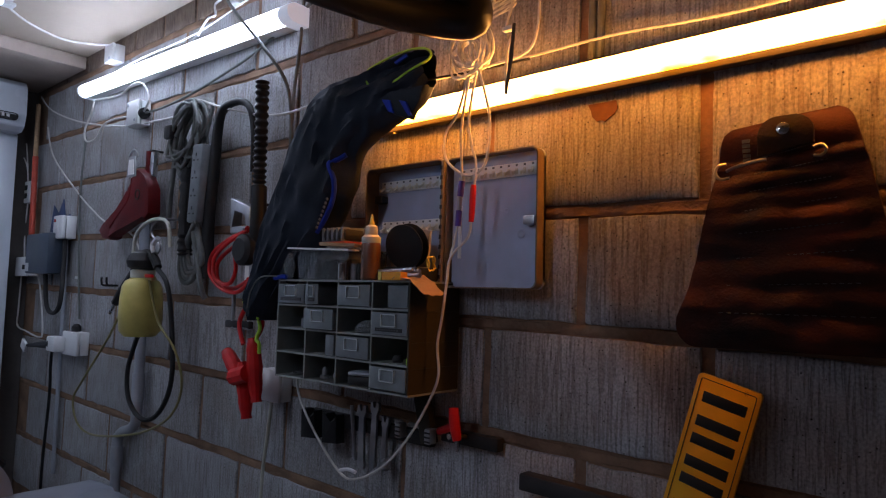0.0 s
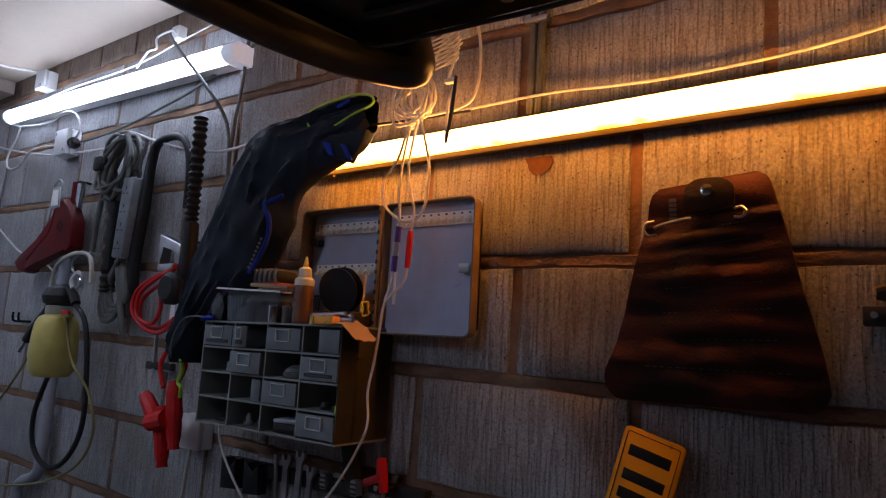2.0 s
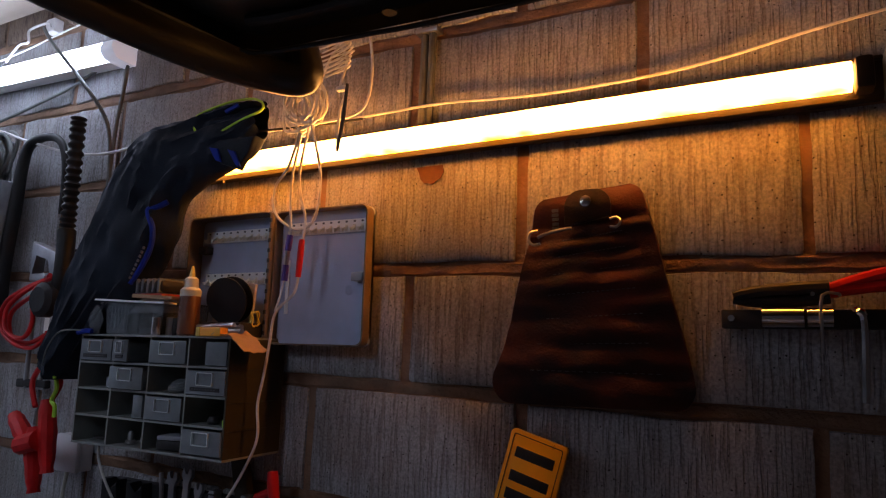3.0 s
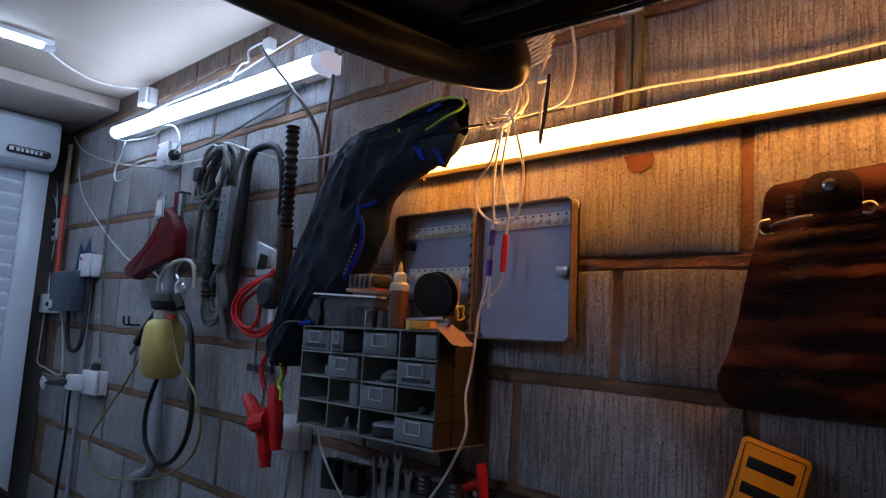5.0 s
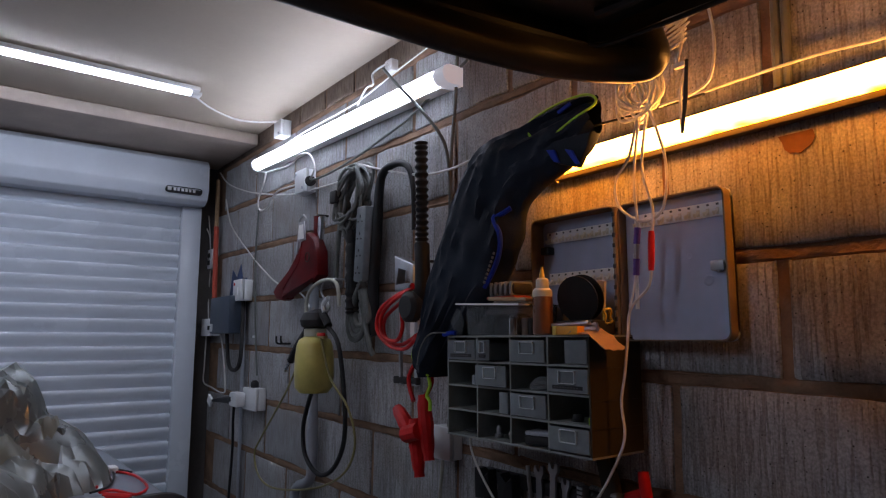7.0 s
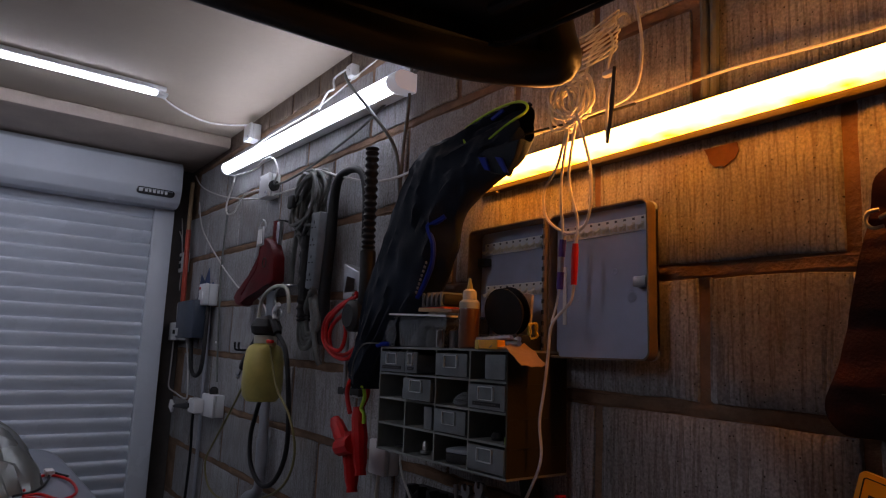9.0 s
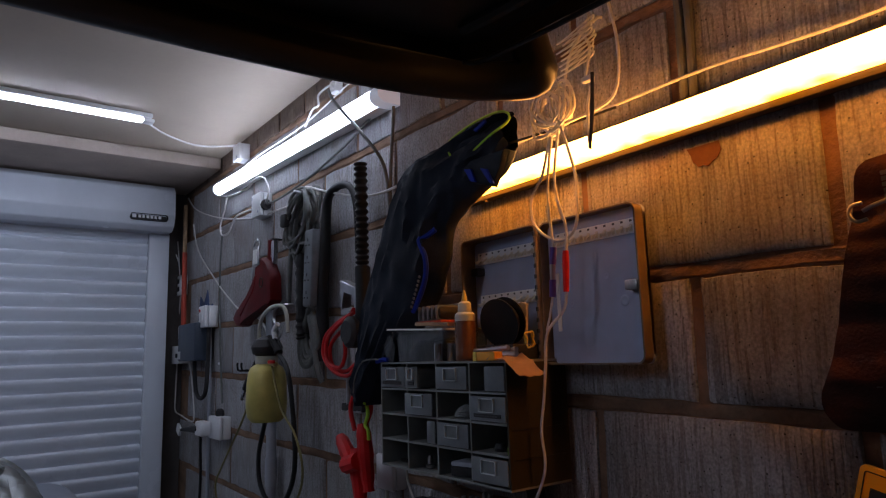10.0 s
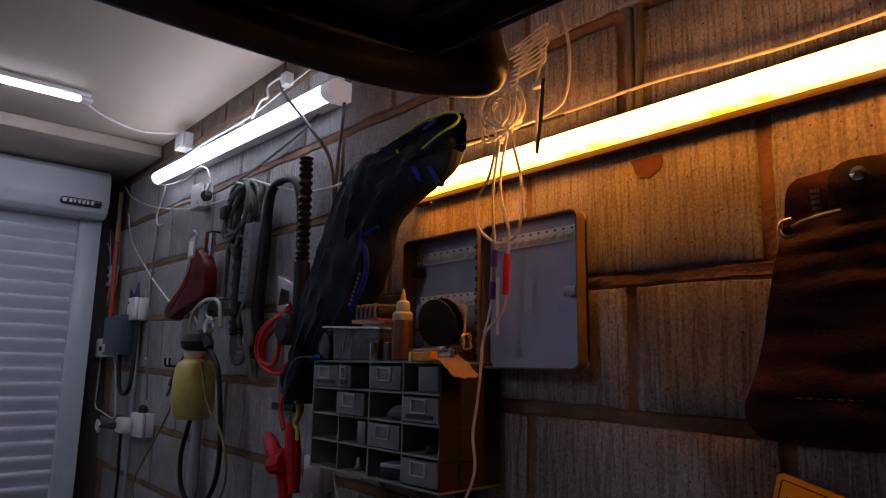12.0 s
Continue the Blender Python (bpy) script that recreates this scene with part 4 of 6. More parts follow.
hank = thing("extension_lead", (-1.97, -0.06, 1.39), "coiled grey extension lead hung in a hank", "extension lead")
rk = random.Random(21)
for k in range(14):
    dx, dz, dy = rk.uniform(-0.032, 0.028), rk.uniform(-0.03, 0.03), -0.008 * (k % 6)
    pts = [(-1.965 + dx * 0.6, -0.03 + dy, 1.945 + dz * 0.4), (-2.045 + dx, -0.035 + dy, 1.90 + dz), (-2.080 - dx, -0.035 + dy, 1.83 - dz), (-2.03 + dx, -0.04 + dy, 1.775 + dz), (-1.955 - dx, -0.035 + dy, 1.80 - dz), (-1.915 + dx, -0.035 + dy, 1.88 + dz)]
    part("coil", rod(turned_line(pts, (-1.99, 1.86), rk.uniform(-22, 22)), 0.0056, 8, 6, True), M_GREY_CABLE, hank)
part("tail", rod([(-2.05, -0.05, 1.89), (-2.085, -0.05, 1.80), (-2.105, -0.05, 1.68), (-2.112, -0.05, 1.585)], 0.0085, 8), M_GREY_CABLE, hank)
part("tail", rod([(-2.03, -0.06, 1.86), (-2.05, -0.06, 1.76), (-2.01, -0.06, 1.70), (-2.0, -0.05, 1.66)], 0.0075, 8), M_GREY_CABLE, hank)
part("bound_core", rod([(-2.005, -0.05, 1.80), (-2.003, -0.05, 1.68), (-1.999, -0.05, 1.534), (-1.995, -0.05, 1.47)], 0.021, 10, 8, radius_of=lambda s: 1 + 0.16 * math.sin(60 * s)), M_BLACK_DULL, hank, "black wound grip")
for k in range(4):
    d = 0.014 * k
    part("lower_coil", rod([(-1.944 + d, -0.05 - d / 2, 1.565), (-2.021 + d, -0.05, 1.462 + d), (-1.999 + d, -0.05, 1.391 + d), (-1.926 + d, -0.055, 1.40 + d), (-1.905 + d / 2, -0.055, 1.48), (-1.93 + d / 2, -0.055, 1.545)], 0.008, 8, 6, True), M_GREY_CABLE, hank)
part("hanging_end", rod([(-1.938, -0.06, 1.56), (-1.90, -0.06, 1.459), (-1.87, -0.06, 1.37), (-1.86, -0.05, 1.34)], 0.0085, 8), M_GREY_CABLE, hank)
part("plug_top", box(-2.10, -2.06, -0.09, -0.05, 1.84, 1.885, bevel=0.008), M_BLACK_DULL, hank)
part("nail", rod([(-1.96, -0.001, 1.93), (-1.96, -0.10, 1.936)], 0.004, 7, 1), M_STEEL, hank)

strip = thing("socket_strip", (-1.915, -0.05, 1.565), "dusty black multi-socket strip hung upright", "socket strip")
bm = box(-1.945, -1.885, -0.075, -0.035, 1.565, 1.805, bevel=0.008)
part("case", turned(bm, (-1.915, -0.05, 1.68), 4), M_STRIP_GREY, strip)
for k in range(4):
    z = 1.598 + k * 0.054
    for dx, dz, w, h in ((0.0, 0.012, 0.0022, 0.0045), (-0.011, -0.005, 0.004, 0.0022), (0.011, -0.005, 0.004, 0.0022)):
        part("outlet_slot", turned(box(-1.915 + dx - w, -1.915 + dx + w, -0.0762, -0.0748, z + dz - h, z + dz + h), (-1.915, -0.05, 1.68), 4), M_INK, strip)
part("nail", rod([(-1.905, -0.001, 1.80), (-1.905, -0.05, 1.80)], 0.004, 7, 1), M_STEEL, strip)

solo("radiator_hose", rod([(-1.885, -0.035, 1.40), (-1.890, -0.035, 1.565), (-1.872, -0.035, 1.722), (-1.862, -0.035, 1.85), (-1.838, -0.035, 1.905), (-1.765, -0.035, 1.918), (-1.70, -0.035, 1.893), (-1.672, -0.035, 1.82), (-1.668, -0.035, 1.70)], 0.0145, 12, 6, radius_of=lambda s: 1.4 - 0.95 * s), M_BLACK, "bent black rubber hose hooked over a nail", "hose")
ribs = thing("corrugated_hose", (-1.57, -0.07, 1.47), "black corrugated hose standing upright", "hose")
part("corrugated_length", rod([(-1.583, -0.070, 1.933), (-1.579, -0.07, 1.773), (-1.578, -0.07, 1.64)], 0.0165, 14, 60, radius_of=lambda s: 1 + 0.17 * math.sin(s * 2 * math.pi * 17)), M_BLACK, ribs)
part("plain_end", rod([(-1.578, -0.07, 1.645), (-1.575, -0.07, 1.54), (-1.590, -0.07, 1.46)], 0.021, 14, 6), M_BLACK, ribs)
part("mount", rod([(-1.579, -0.066, 1.60), (-1.579, -0.001, 1.60)], 0.004, 8, 1), M_BLACK, ribs)
part("cap", lathe(bmesh.new(), [(0.03, -0.02), (0.042, -0.01), (0.042, 0.012), (0.026, 0.025)], (-1.60, -0.09, 1.475), 18, "y"), M_BLACK_DULL, ribs)

saw = thing("hacksaw", (-1.70, -0.03, 1.26), "grey metal hacksaw hung upright by its handle", "hacksaw")
bm = bmesh.new()
slab(bm, [(-1.752, 1.632), (-1.652, 1.600), (-1.650, 1.545), (-1.668, 1.535), (-1.672, 1.585), (-1.732, 1.600), (-1.735, 1.545), (-1.75, 1.545)], -0.048, -0.02, bevel=0.005)
part("handle", bm, M_STEEL, saw, "open grey alloy handle")
part("grip_bar", box(-1.752, -1.655, -0.046, -0.024, 1.528, 1.548, bevel=0.004), M_STEEL, saw)
part("frame_bar", rod([(-1.738, -0.03, 1.54), (-1.738, -0.03, 1.285), (-1.72, -0.03, 1.268), (-1.655, -0.03, 1.264)], 0.006, 8, 3), M_STEEL, saw)
part("foot", box(-1.77, -1.65, -0.036, -0.02, 1.262, 1.282, bevel=0.003), M_BLACK_DULL, saw)
part("blade", box(-1.668, -1.657, -0.031, -0.029, 1.265, 1.54), M_STEEL, saw)
part("nail", rod([(-1.70, -0.001, 1.60), (-1.70, -0.04, 1.604)], 0.004, 7, 1), M_STEEL, saw)
card = solo("paper_tag", slab(bmesh.new(), [(-1.70, 1.375), (-1.63, 1.385), (-1.635, 1.47), (-1.70, 1.46)], -0.024, -0.020), M_STRIP, "pale paper tag behind the red leads", "tag")

leads = thing("jump_leads", (-1.62, -0.09, 1.05), "coiled red jump leads with two red clamps", "jump leads")
for pts in ([(-1.584, -0.085, 1.530), (-1.690, -0.08, 1.509), (-1.775, -0.08, 1.472), (-1.790, -0.08, 1.416), (-1.727, -0.08, 1.372), (-1.644, -0.08, 1.362), (-1.580, -0.085, 1.392)],
            [(-1.584, -0.09, 1.527), (-1.676, -0.09, 1.500), (-1.750, -0.09, 1.455), (-1.740, -0.09, 1.399), (-1.671, -0.09, 1.384), (-1.640, -0.09, 1.422), (-1.648, -0.09, 1.492), (-1.59, -0.09, 1.535)],
            [(-1.58, -0.075, 1.520), (-1.68, -0.07, 1.490), (-1.765, -0.07, 1.445), (-1.755, -0.07, 1.39), (-1.68, -0.07, 1.372), (-1.58, -0.08, 1.40)]):
    part("red_coil", rod(pts, 0.0056, 8, 7), M_RED, leads)
part("red_drop", rod([(-1.575, -0.09, 1.40), (-1.553, -0.10, 1.345), (-1.585, -0.105, 1.285), (-1.555, -0.11, 1.23)], 0.006, 8), M_RED, leads)
part("red_drop", rod([(-1.575, -0.085, 1.395), (-1.542, -0.10, 1.338), (-1.482, -0.105, 1.289), (-1.505, -0.115, 1.235)], 0.006, 8), M_RED, leads)
for a, b in (((-1.500, -0.118, 1.25), (-1.474, -0.118, 1.095)), ((-1.632, -0.11, 1.207), (-1.545, -0.115, 1.130)), ((-1.560, -0.105, 1.185), (-1.533, -0.105, 1.045))):
    c = part("clamp_arm", rod([a, [(a[i] + b[i]) / 2 + (0, 0, 0.004)[i] for i in range(3)], b], 0.0175, 10, 5, radius_of=lambda s: 0.78 + 0.35 * math.sin(math.pi * min(1, s * 1.1)) + 0.06 * math.sin(40 * s)), M_RED, leads, "red insulated clamp arm")
part("clamp_pivot", rod([(-1.55, -0.135, 1.15), (-1.49, -0.135, 1.165)], 0.022, 10, 2), M_RED, leads)
part("nail", rod([(-1.60, -0.001, 1.525), (-1.60, -0.10, 1.53)], 0.004, 7, 1), M_STEEL, leads)
ws = wall_box("wall_socket", -1.565, -1.488, 1.082, 1.165, 0.045, M_WHITE, "white surface socket below the red clamps", "socket")
cable("cable", [(-1.535, -0.03, 1.085), (-1.548, -0.03, 0.986), (-1.565, -0.03, 0.836), (-1.56, -0.03, 0.4), (-1.56, -0.03, 0.01)], 0.005, M_CREAM_TUBE, "cream flex dropping from the socket")
cable("cable", [(-1.50, -0.03, 1.165), (-1.485, -0.03, 1.24), (-1.47, -0.03, 1.34), (-1.49, -0.03, 1.43)], 0.012, M_GREY_CABLE, "dark sheathed cable rising from the socket")
cable("drawstring", [(-1.47, -0.125, 1.30), (-1.462, -0.125, 1.275), (-1.475, -0.125, 1.25), (-1.462, -0.125, 1.238), (-1.468, -0.12, 1.215)], 0.0045, M_LIME, "short lime green drawstring", "")

# ---- hanging trousers ----
FLAP = [(-1.056, 1.781), (-0.910, 1.775), (-0.925, 1.745), (-0.947, 1.712), (-0.996, 1.729), (-1.038, 1.758)]
PIPING = [(-1.062, -0.148, 1.792), (-1.080, -0.146, 1.812), (-1.085, -0.140, 1.840), (-1.020, -0.128, 1.862), (-0.960, -0.120, 1.866), (-0.924, -0.125, 1.852), (-0.917, -0.132, 1.832), (-0.956, -0.142, 1.815), (-1.006, -0.150, 1.792)]
cloth = thing("work_trousers", (-1.25, -0.11, 1.29), "dark navy work trousers draped over the lamp end", "trousers")
EDGES = [((-0.932, 1.862), (-0.926, 1.782)), ((-0.985, 1.868), (-0.955, 1.745)), ((-1.05, 1.862), (-1.01, 1.726)), ((-1.13, 1.853), (-1.085, 1.700)), ((-1.235, 1.845), (-1.125, 1.675)),
         ((-1.32, 1.815), (-1.143, 1.640)), ((-1.372, 1.745), (-1.152, 1.600)), ((-1.402, 1.675), (-1.168, 1.562)), ((-1.437, 1.59), (-1.20, 1.512)), ((-1.468, 1.515), (-1.262, 1.458)),
         ((-1.497, 1.43), (-1.335, 1.402)), ((-1.523, 1.365), (-1.385, 1.362)), ((-1.515, 1.325), (-1.425, 1.325)), ((-1.470, 1.296), (-1.448, 1.296))]
ups, los = smooth_path([(a[0], 0, a[1]) for a, b in EDGES], 10), smooth_path([(b[0], 0, b[1]) for a, b in EDGES], 10)
bm, rings, seg = bmesh.new(), [], 56
for i, (u, lo_) in enumerate(zip(ups, los)):
    s = i / (len(ups) - 1)
    c, half = (u + lo_) / 2, (u - lo_) / 2
    deep = 0.014 + 0.030 * min(1, s * 4) - 0.014 * max(0, s - 0.5)
    ring = []
    for j in range(seg):
        a = 2 * math.pi * j / seg
        p = c + half * math.cos(a) + Vector((0, -deep * math.sin(a) - 0.108, 0))
        along = Vector((math.cos(a) * 2.3, s * 3.2, 0.7))
        k = (0.45 - abs(noise.noise(along * 0.95))) * 0.030 + (0.3 - abs(noise.noise(along * 2.1 + Vector((4, 7, 1))))) * 0.014 + (0.3 - abs(noise.noise(Vector((p.x * 26 - p.z * 14, 3.0, p.z * 7 + p.x * 6))))) * 0.013
        p.y -= k * (1 if math.sin(a) > 0 else 0.3)
        p += half * math.cos(a) * noise.noise(p * 16) * 0.07
        p.y = min(p.y, -0.012)
        ring.append(bm.verts.new(p))
    rings.append(ring)
for r, s in zip(rings, rings[1:]):
    for j in range(seg):
        bm.faces.new((r[j], r[(j + 1) % seg], s[(j + 1) % seg], s[j]))
bm.faces.new(rings[-1])
inner = [bm.verts.new(v.co + Vector((-0.05, 0, -0.004)) * 1.0 + (Vector((-0.93, -0.108, 1.82)) - v.co) * 0.25) for v in rings[0]]
for j in range(seg):
    bm.faces.new((rings[0][j], inner[j], inner[(j + 1) % seg], rings[0][(j + 1) % seg]))
bm.faces.new(inner)
part("leg", bm, M_CLOTH, cloth)
part("flap", slab(bmesh.new(), FLAP, -0.150, -0.138, bevel=0.004), M_CLOTH, cloth)
part("piping", rod(PIPING, 0.0026, 7), M_LIME, cloth, "lime green piping")
part("piping", rod([(-1.448, -0.14, 1.30), (-1.482, -0.145, 1.312), (-1.515, -0.14, 1.34), (-1.53, -0.13, 1.36)], 0.003, 7), M_LIME, cloth, "lime green piping")
part("blue_stripe", rod([(-1.150, -0.136, 1.668), (-1.166, -0.144, 1.658), (-1.190, -0.150, 1.650), (-1.176, -0.146, 1.612), (-1.184, -0.140, 1.575), (-1.206, -0.140, 1.535), (-1.235, -0.140, 1.502)], 0.0058, 8), M_BLUE, cloth, "blue stripe")
part("blue_lining", slab(bmesh.new(), [(-1.025, 1.764), (-1.003, 1.759), (-0.991, 1.731), (-1.005, 1.735)], -0.1545, -0.1505, bevel=0.001), M_BLUE, cloth, "blue lining patch")
part("blue_lining", slab(bmesh.new(), [(-0.976, 1.754), (-0.957, 1.748), (-0.939, 1.716), (-0.950, 1.719)], -0.1545, -0.1505, bevel=0.001), M_BLUE, cloth, "blue lining patch")
part("blue_print", slab(bmesh.new(), [(-1.005, 1.841), (-0.972, 1.851), (-0.968, 1.845), (-1.0, 1.835)], -0.142, -0.138), M_BLUE, cloth)
for k in range(8):
    x, z = -1.186 - 0.0046 * k, 1.569 - 0.0086 * k
    part("print_bar", turned(box(x - 0.0025, x + 0.0025, -0.1570, -0.1540, z, z + 0.005), (x, -0.158, z), 28), M_GREY_PRINT, cloth)
part("hanger_string", rod([(-0.94, -0.11, 1.80), (-0.86, -0.06, 1.815), (-0.75, -0.03, 1.825)], 0.0025, 6), M_BLACK, cloth)

# ---- key cabinet ----
cab = thing("key_cabinet", (-0.95, -0.03, 1.385), "open blue-grey steel key cabinet with rows of hooks", "key cabinet")
CX0, CX1, CZ0, CZ1, CD = -1.182, -0.948, 1.387, 1.652, -0.046
part("back", slab(bmesh.new(), rounded(CX0, CX1, CZ0, CZ1, 0.012), -0.008, -0.001), M_CAB_IN, cab)


def rim(bm, x0, x1, z0, z1, r, y0, y1, t):
    out, inn = rounded(x0, x1, z0, z1, r), rounded(x0 + t, x1 - t, z0 + t, z1 - t, max(r - t, 0.002))
    rows = [[bm.verts.new((x, y, z)) for x, z in line] for line, y in ((out, y1), (out, y0), (inn, y0), (inn, y1))]
    n = len(out)
    for a, b in zip(rows, rows[1:] + rows[:1]):
        for i in range(n):
            bm.faces.new((a[i], a[(i + 1) % n], b[(i + 1) % n], b[i]))
    return bm


part("case", rim(bmesh.new(), CX0, CX1, CZ0, CZ1, 0.014, CD, -0.008, 0.0025), M_CAB_OUT, cab, "brown-beige folded case sides")
DX0, DX1, DZ0, DZ1 = -0.940, -0.717, 1.384, 1.650
door = part("door", slab(bmesh.new(), rounded(DX0, DX1, DZ0, DZ1, 0.014), -0.024, -0.018), M_CAB_IN, cab, "blue-grey inner face of the open door")
part("door_rim", rim(bmesh.new(), DX0, DX1, DZ0, DZ1, 0.016, -0.046, -0.018, 0.003), M_CAB_OUT, door, "brown-beige door edge")
part("door_standoff", box(-0.80, -0.74, -0.018, -0.001, 1.45, 1.58, bevel=0.002), M_CAB_OUT, door)
part("hinge", rod([(-0.944, -0.050, 1.392), (-0.944, -0.050, 1.646)], 0.0045, 10, 1), M_CAB_OUT, cab, "long piano hinge")
for k in range(12):
    z = 1.402 + k * 0.0205
    part("hinge_slot", box(-0.947, -0.941, -0.0555, -0.0545, z, z + 0.008), M_INK, cab)


def hook_strip(x0, x1, z, y, parent, count=10):
    s = part("hook_strip", box(x0, x1, y - 0.003, y, z, z + 0.026, bevel=0.001), M_STRIP, parent, "ivory numbered hook strip")
    step = (x1 - x0) / count
    for i in range(count):
        x = x0 + step * (i + 0.5)
        part("hook", rod([(x, y - 0.003, z + 0.011), (x, y - 0.010, z + 0.007), (x, y - 0.015, z + 0.002), (x, y - 0.017, z + 0.007)], 0.0024, 7, 3), M_HOOK, parent, "pale metal key hook")
        part("hook_plate", box(x - 0.0032, x + 0.0032, y - 0.0046, y - 0.0032, z + 0.003, z + 0.015, bevel=0.0006), M_HOOK, parent)
        part("number_bar", box(x - 0.0024, x + 0.0024, y - 0.0036, y - 0.0032, z + 0.0195, z + 0.0230), M_GREY_PRINT, parent)


M_HOOK = material("dull_nickel_hook", (0.80, 0.74, 0.60), 0.35, metal=0.0, vary=0.15, scale=20)
hook_strip(-1.165, -0.962, 1.600, -0.009, cab)
hook_strip(-1.160, -0.962, 1.507, -0.009, cab)
hook_strip(-0.915, -0.730, 1.601, -0.025, door)
lock = part("lock", lathe(bmesh.new(), [(0.010, -0.012), (0.010, 0.0), (0.012, 0.0)], (-0.741, -0.026, 1.513), 16, "y"), M_STEEL, door, "steel cam lock")
part("cam", box(-0.752, -0.727, -0.041, -0.037, 1.505, 1.522, bevel=0.002), M_STEEL, door)
part("paper_strip", box(-0.920, -0.912, -0.0265, -0.0245, 1.445, 1.553), M_STRIP, door, "pale paper strip")
for x, z, r in ((-0.80, 1.535, 0.006), (-0.765, 1.49, 0.010), (-0.885, 1.53, 0.006), (-0.883, 1.492, 0.005)):
    part("blue_smear", lathe(bmesh.new(), [(r, -0.001), (r * 0.8, -0.0016), (r * 0.5, -0.0012)], (x, -0.0245, z), 12, "y"), M_CAB_IN, door)
part("catch_block", box(-1.168, -1.145, -0.03, -0.009, 1.575, 1.592, bevel=0.002), M_INK, cab)

# ---- drawer cabinet ----
chest = thing("drawer_cabinet", (-1.145, -0.08, 1.178), "grey small-parts cabinet with some drawers missing", "cabinet")
QX0, QX1, QZ0, QZ1, QY = -1.357, -0.932, 1.178, 1.392, -0.150
part("back", box(QX0 + 0.004, QX1 - 0.004, -0.012, -0.002, QZ0 + 0.002, QZ1 - 0.002), M_DRAWER, chest)
part("side", box(QX0, QX0 + 0.004, QY, -0.002, QZ0, QZ1), M_DRAWER, chest)
part("side", box(QX1 - 0.004, QX1, QY, -0.002, QZ0, QZ1), M_CARD, chest, "brown card-faced side")
part("top", box(QX0, QX1, QY, -0.002, QZ1, QZ1 + 0.004), M_DRAWER, chest)
part("base", box(QX0, QX1, QY, -0.002, QZ0 - 0.004, QZ0), M_DRAWER, chest)
cw, ch = (QX1 - QX0) / 4, (QZ1 - QZ0) / 4
for k in (1, 2, 3):
    part("divider", box(QX0 + k * cw - 0.002, QX0 + k * cw + 0.002, QY + 0.0006, -0.012, QZ0, QZ1), M_DRAWER, chest)
    part("shelf", box(QX0 + 0.004, QX1 - 0.004, QY + 0.001, -0.012, QZ0 + k * ch - 0.0022, QZ0 + k * ch + 0.0018), M_DRAWER, chest)
for z in (1.225, 1.275, 1.335):
    part("card_seam", box(QX1, QX1 + 0.001, QY + 0.005, -0.004, z, z + 0.001), M_INK, chest)


M_PULL = material("pale_clear_edge", (0.58, 0.62, 0.62), 0.25, vary=0.1, scale=14, bump=0.02)


def drawer(col, row, x0=0.0, x1=1.0, label_bar=False, pull=True, out=0.0):
    """A smoky drawer in a cell; row 0 is the top row."""
    a, b = QX0 + col * cw + 0.004 + x0 * (cw - 0.008), QX0 + col * cw + 0.004 + x1 * (cw - 0.008)
    z0 = QZ1 - (row + 1) * ch + 0.004
    z1 = z0 + ch - 0.010
    y = QY - 0.003 - out
    d = part("drawer", box(a, b, y, y + 0.003, z0, z1, bevel=0.001), M_DRAWER_CLEAR, chest, "smoky clear plastic drawer")
    bm = bmesh.new()
    bx(bm, a, a + 0.0015, y + 0.003, -0.03, z0, z1 - 0.006)
    bx(bm, b - 0.0015, b, y + 0.003, -0.03, z0, z1 - 0.006)
    bx(bm, a, b, y + 0.003, -0.03, z0, z0 + 0.0015)
    part("tray", bm, M_DRAWER_CLEAR, d)
    if pull:
        m, w = (a + b) / 2, (b - a) * 0.21
        part("pull", rim(bmesh.new(), m - w, m + w, z0 + 0.016, z1 - 0.003, 0.003, y - 0.004, y, 0.0016), M_PULL, d, "pale moulded pull")
    if label_bar:
        part("label_strip", box(a + 0.012, b - 0.012, y - 0.0014, y - 0.0002, z0 + 0.006, z0 + 0.013), M_INK, d, "black embossed label strip")
        for i in range(9):
            xx = a + 0.017 + i * (b - a - 0.036) / 9
            part("label_bar", box(xx, xx + 0.0042, y - 0.0022, y - 0.0015, z0 + 0.0085, z0 + 0.0105), M_GREY_PRINT, d)


drawer(0, 0, label_bar=True)
drawer(1, 0, 0.0, 0.46, label_bar=True, out=0.004)
drawer(2, 0)
drawer(3, 0, 0.45, 1.0, pull=False)
drawer(1, 1, out=0.006)
drawer(3, 1, label_bar=True)
drawer(2, 2)
drawer(3, 3)
drawer(1, 2, 0.72, 1.0, pull=False)


def cell(col, row, fx, z=0.0, y=-0.12):
    return QX0 + (col + fx) * cw, y, QZ1 - (row + 1) * ch + 0.0022 + z


p = cell(0, 1, 0.68)
for d in (-0.008, 0.010):
    solo("battery", lathe(bmesh.new(), [(0.0075, 0), (0.0078, 0.003), (0.0078, 0.020), (0.003, 0.022)], (p[0] + d, p[1], p[2]), 12), M_GREY_PVC, "small grey cell standing in an open bay", "battery", "loose cells")
p = cell(2, 1, 0.6)
glassy = material("clear_glass_jar", (0.55, 0.58, 0.60), 0.12, vary=0.05, scale=20, bump=0, clear=0.75)
solo("glass_bowl", lathe(bmesh.new(), [(0.022, 0), (0.027, 0.004), (0.026, 0.012), (0.017, 0.021), (0.007, 0.026)], p, 18), glassy, "small clear domed jar in an open bay", "jar")
p = cell(2, 3, 0.62)
blk = thing("black_case", p, "small black case in an open bay", "case")
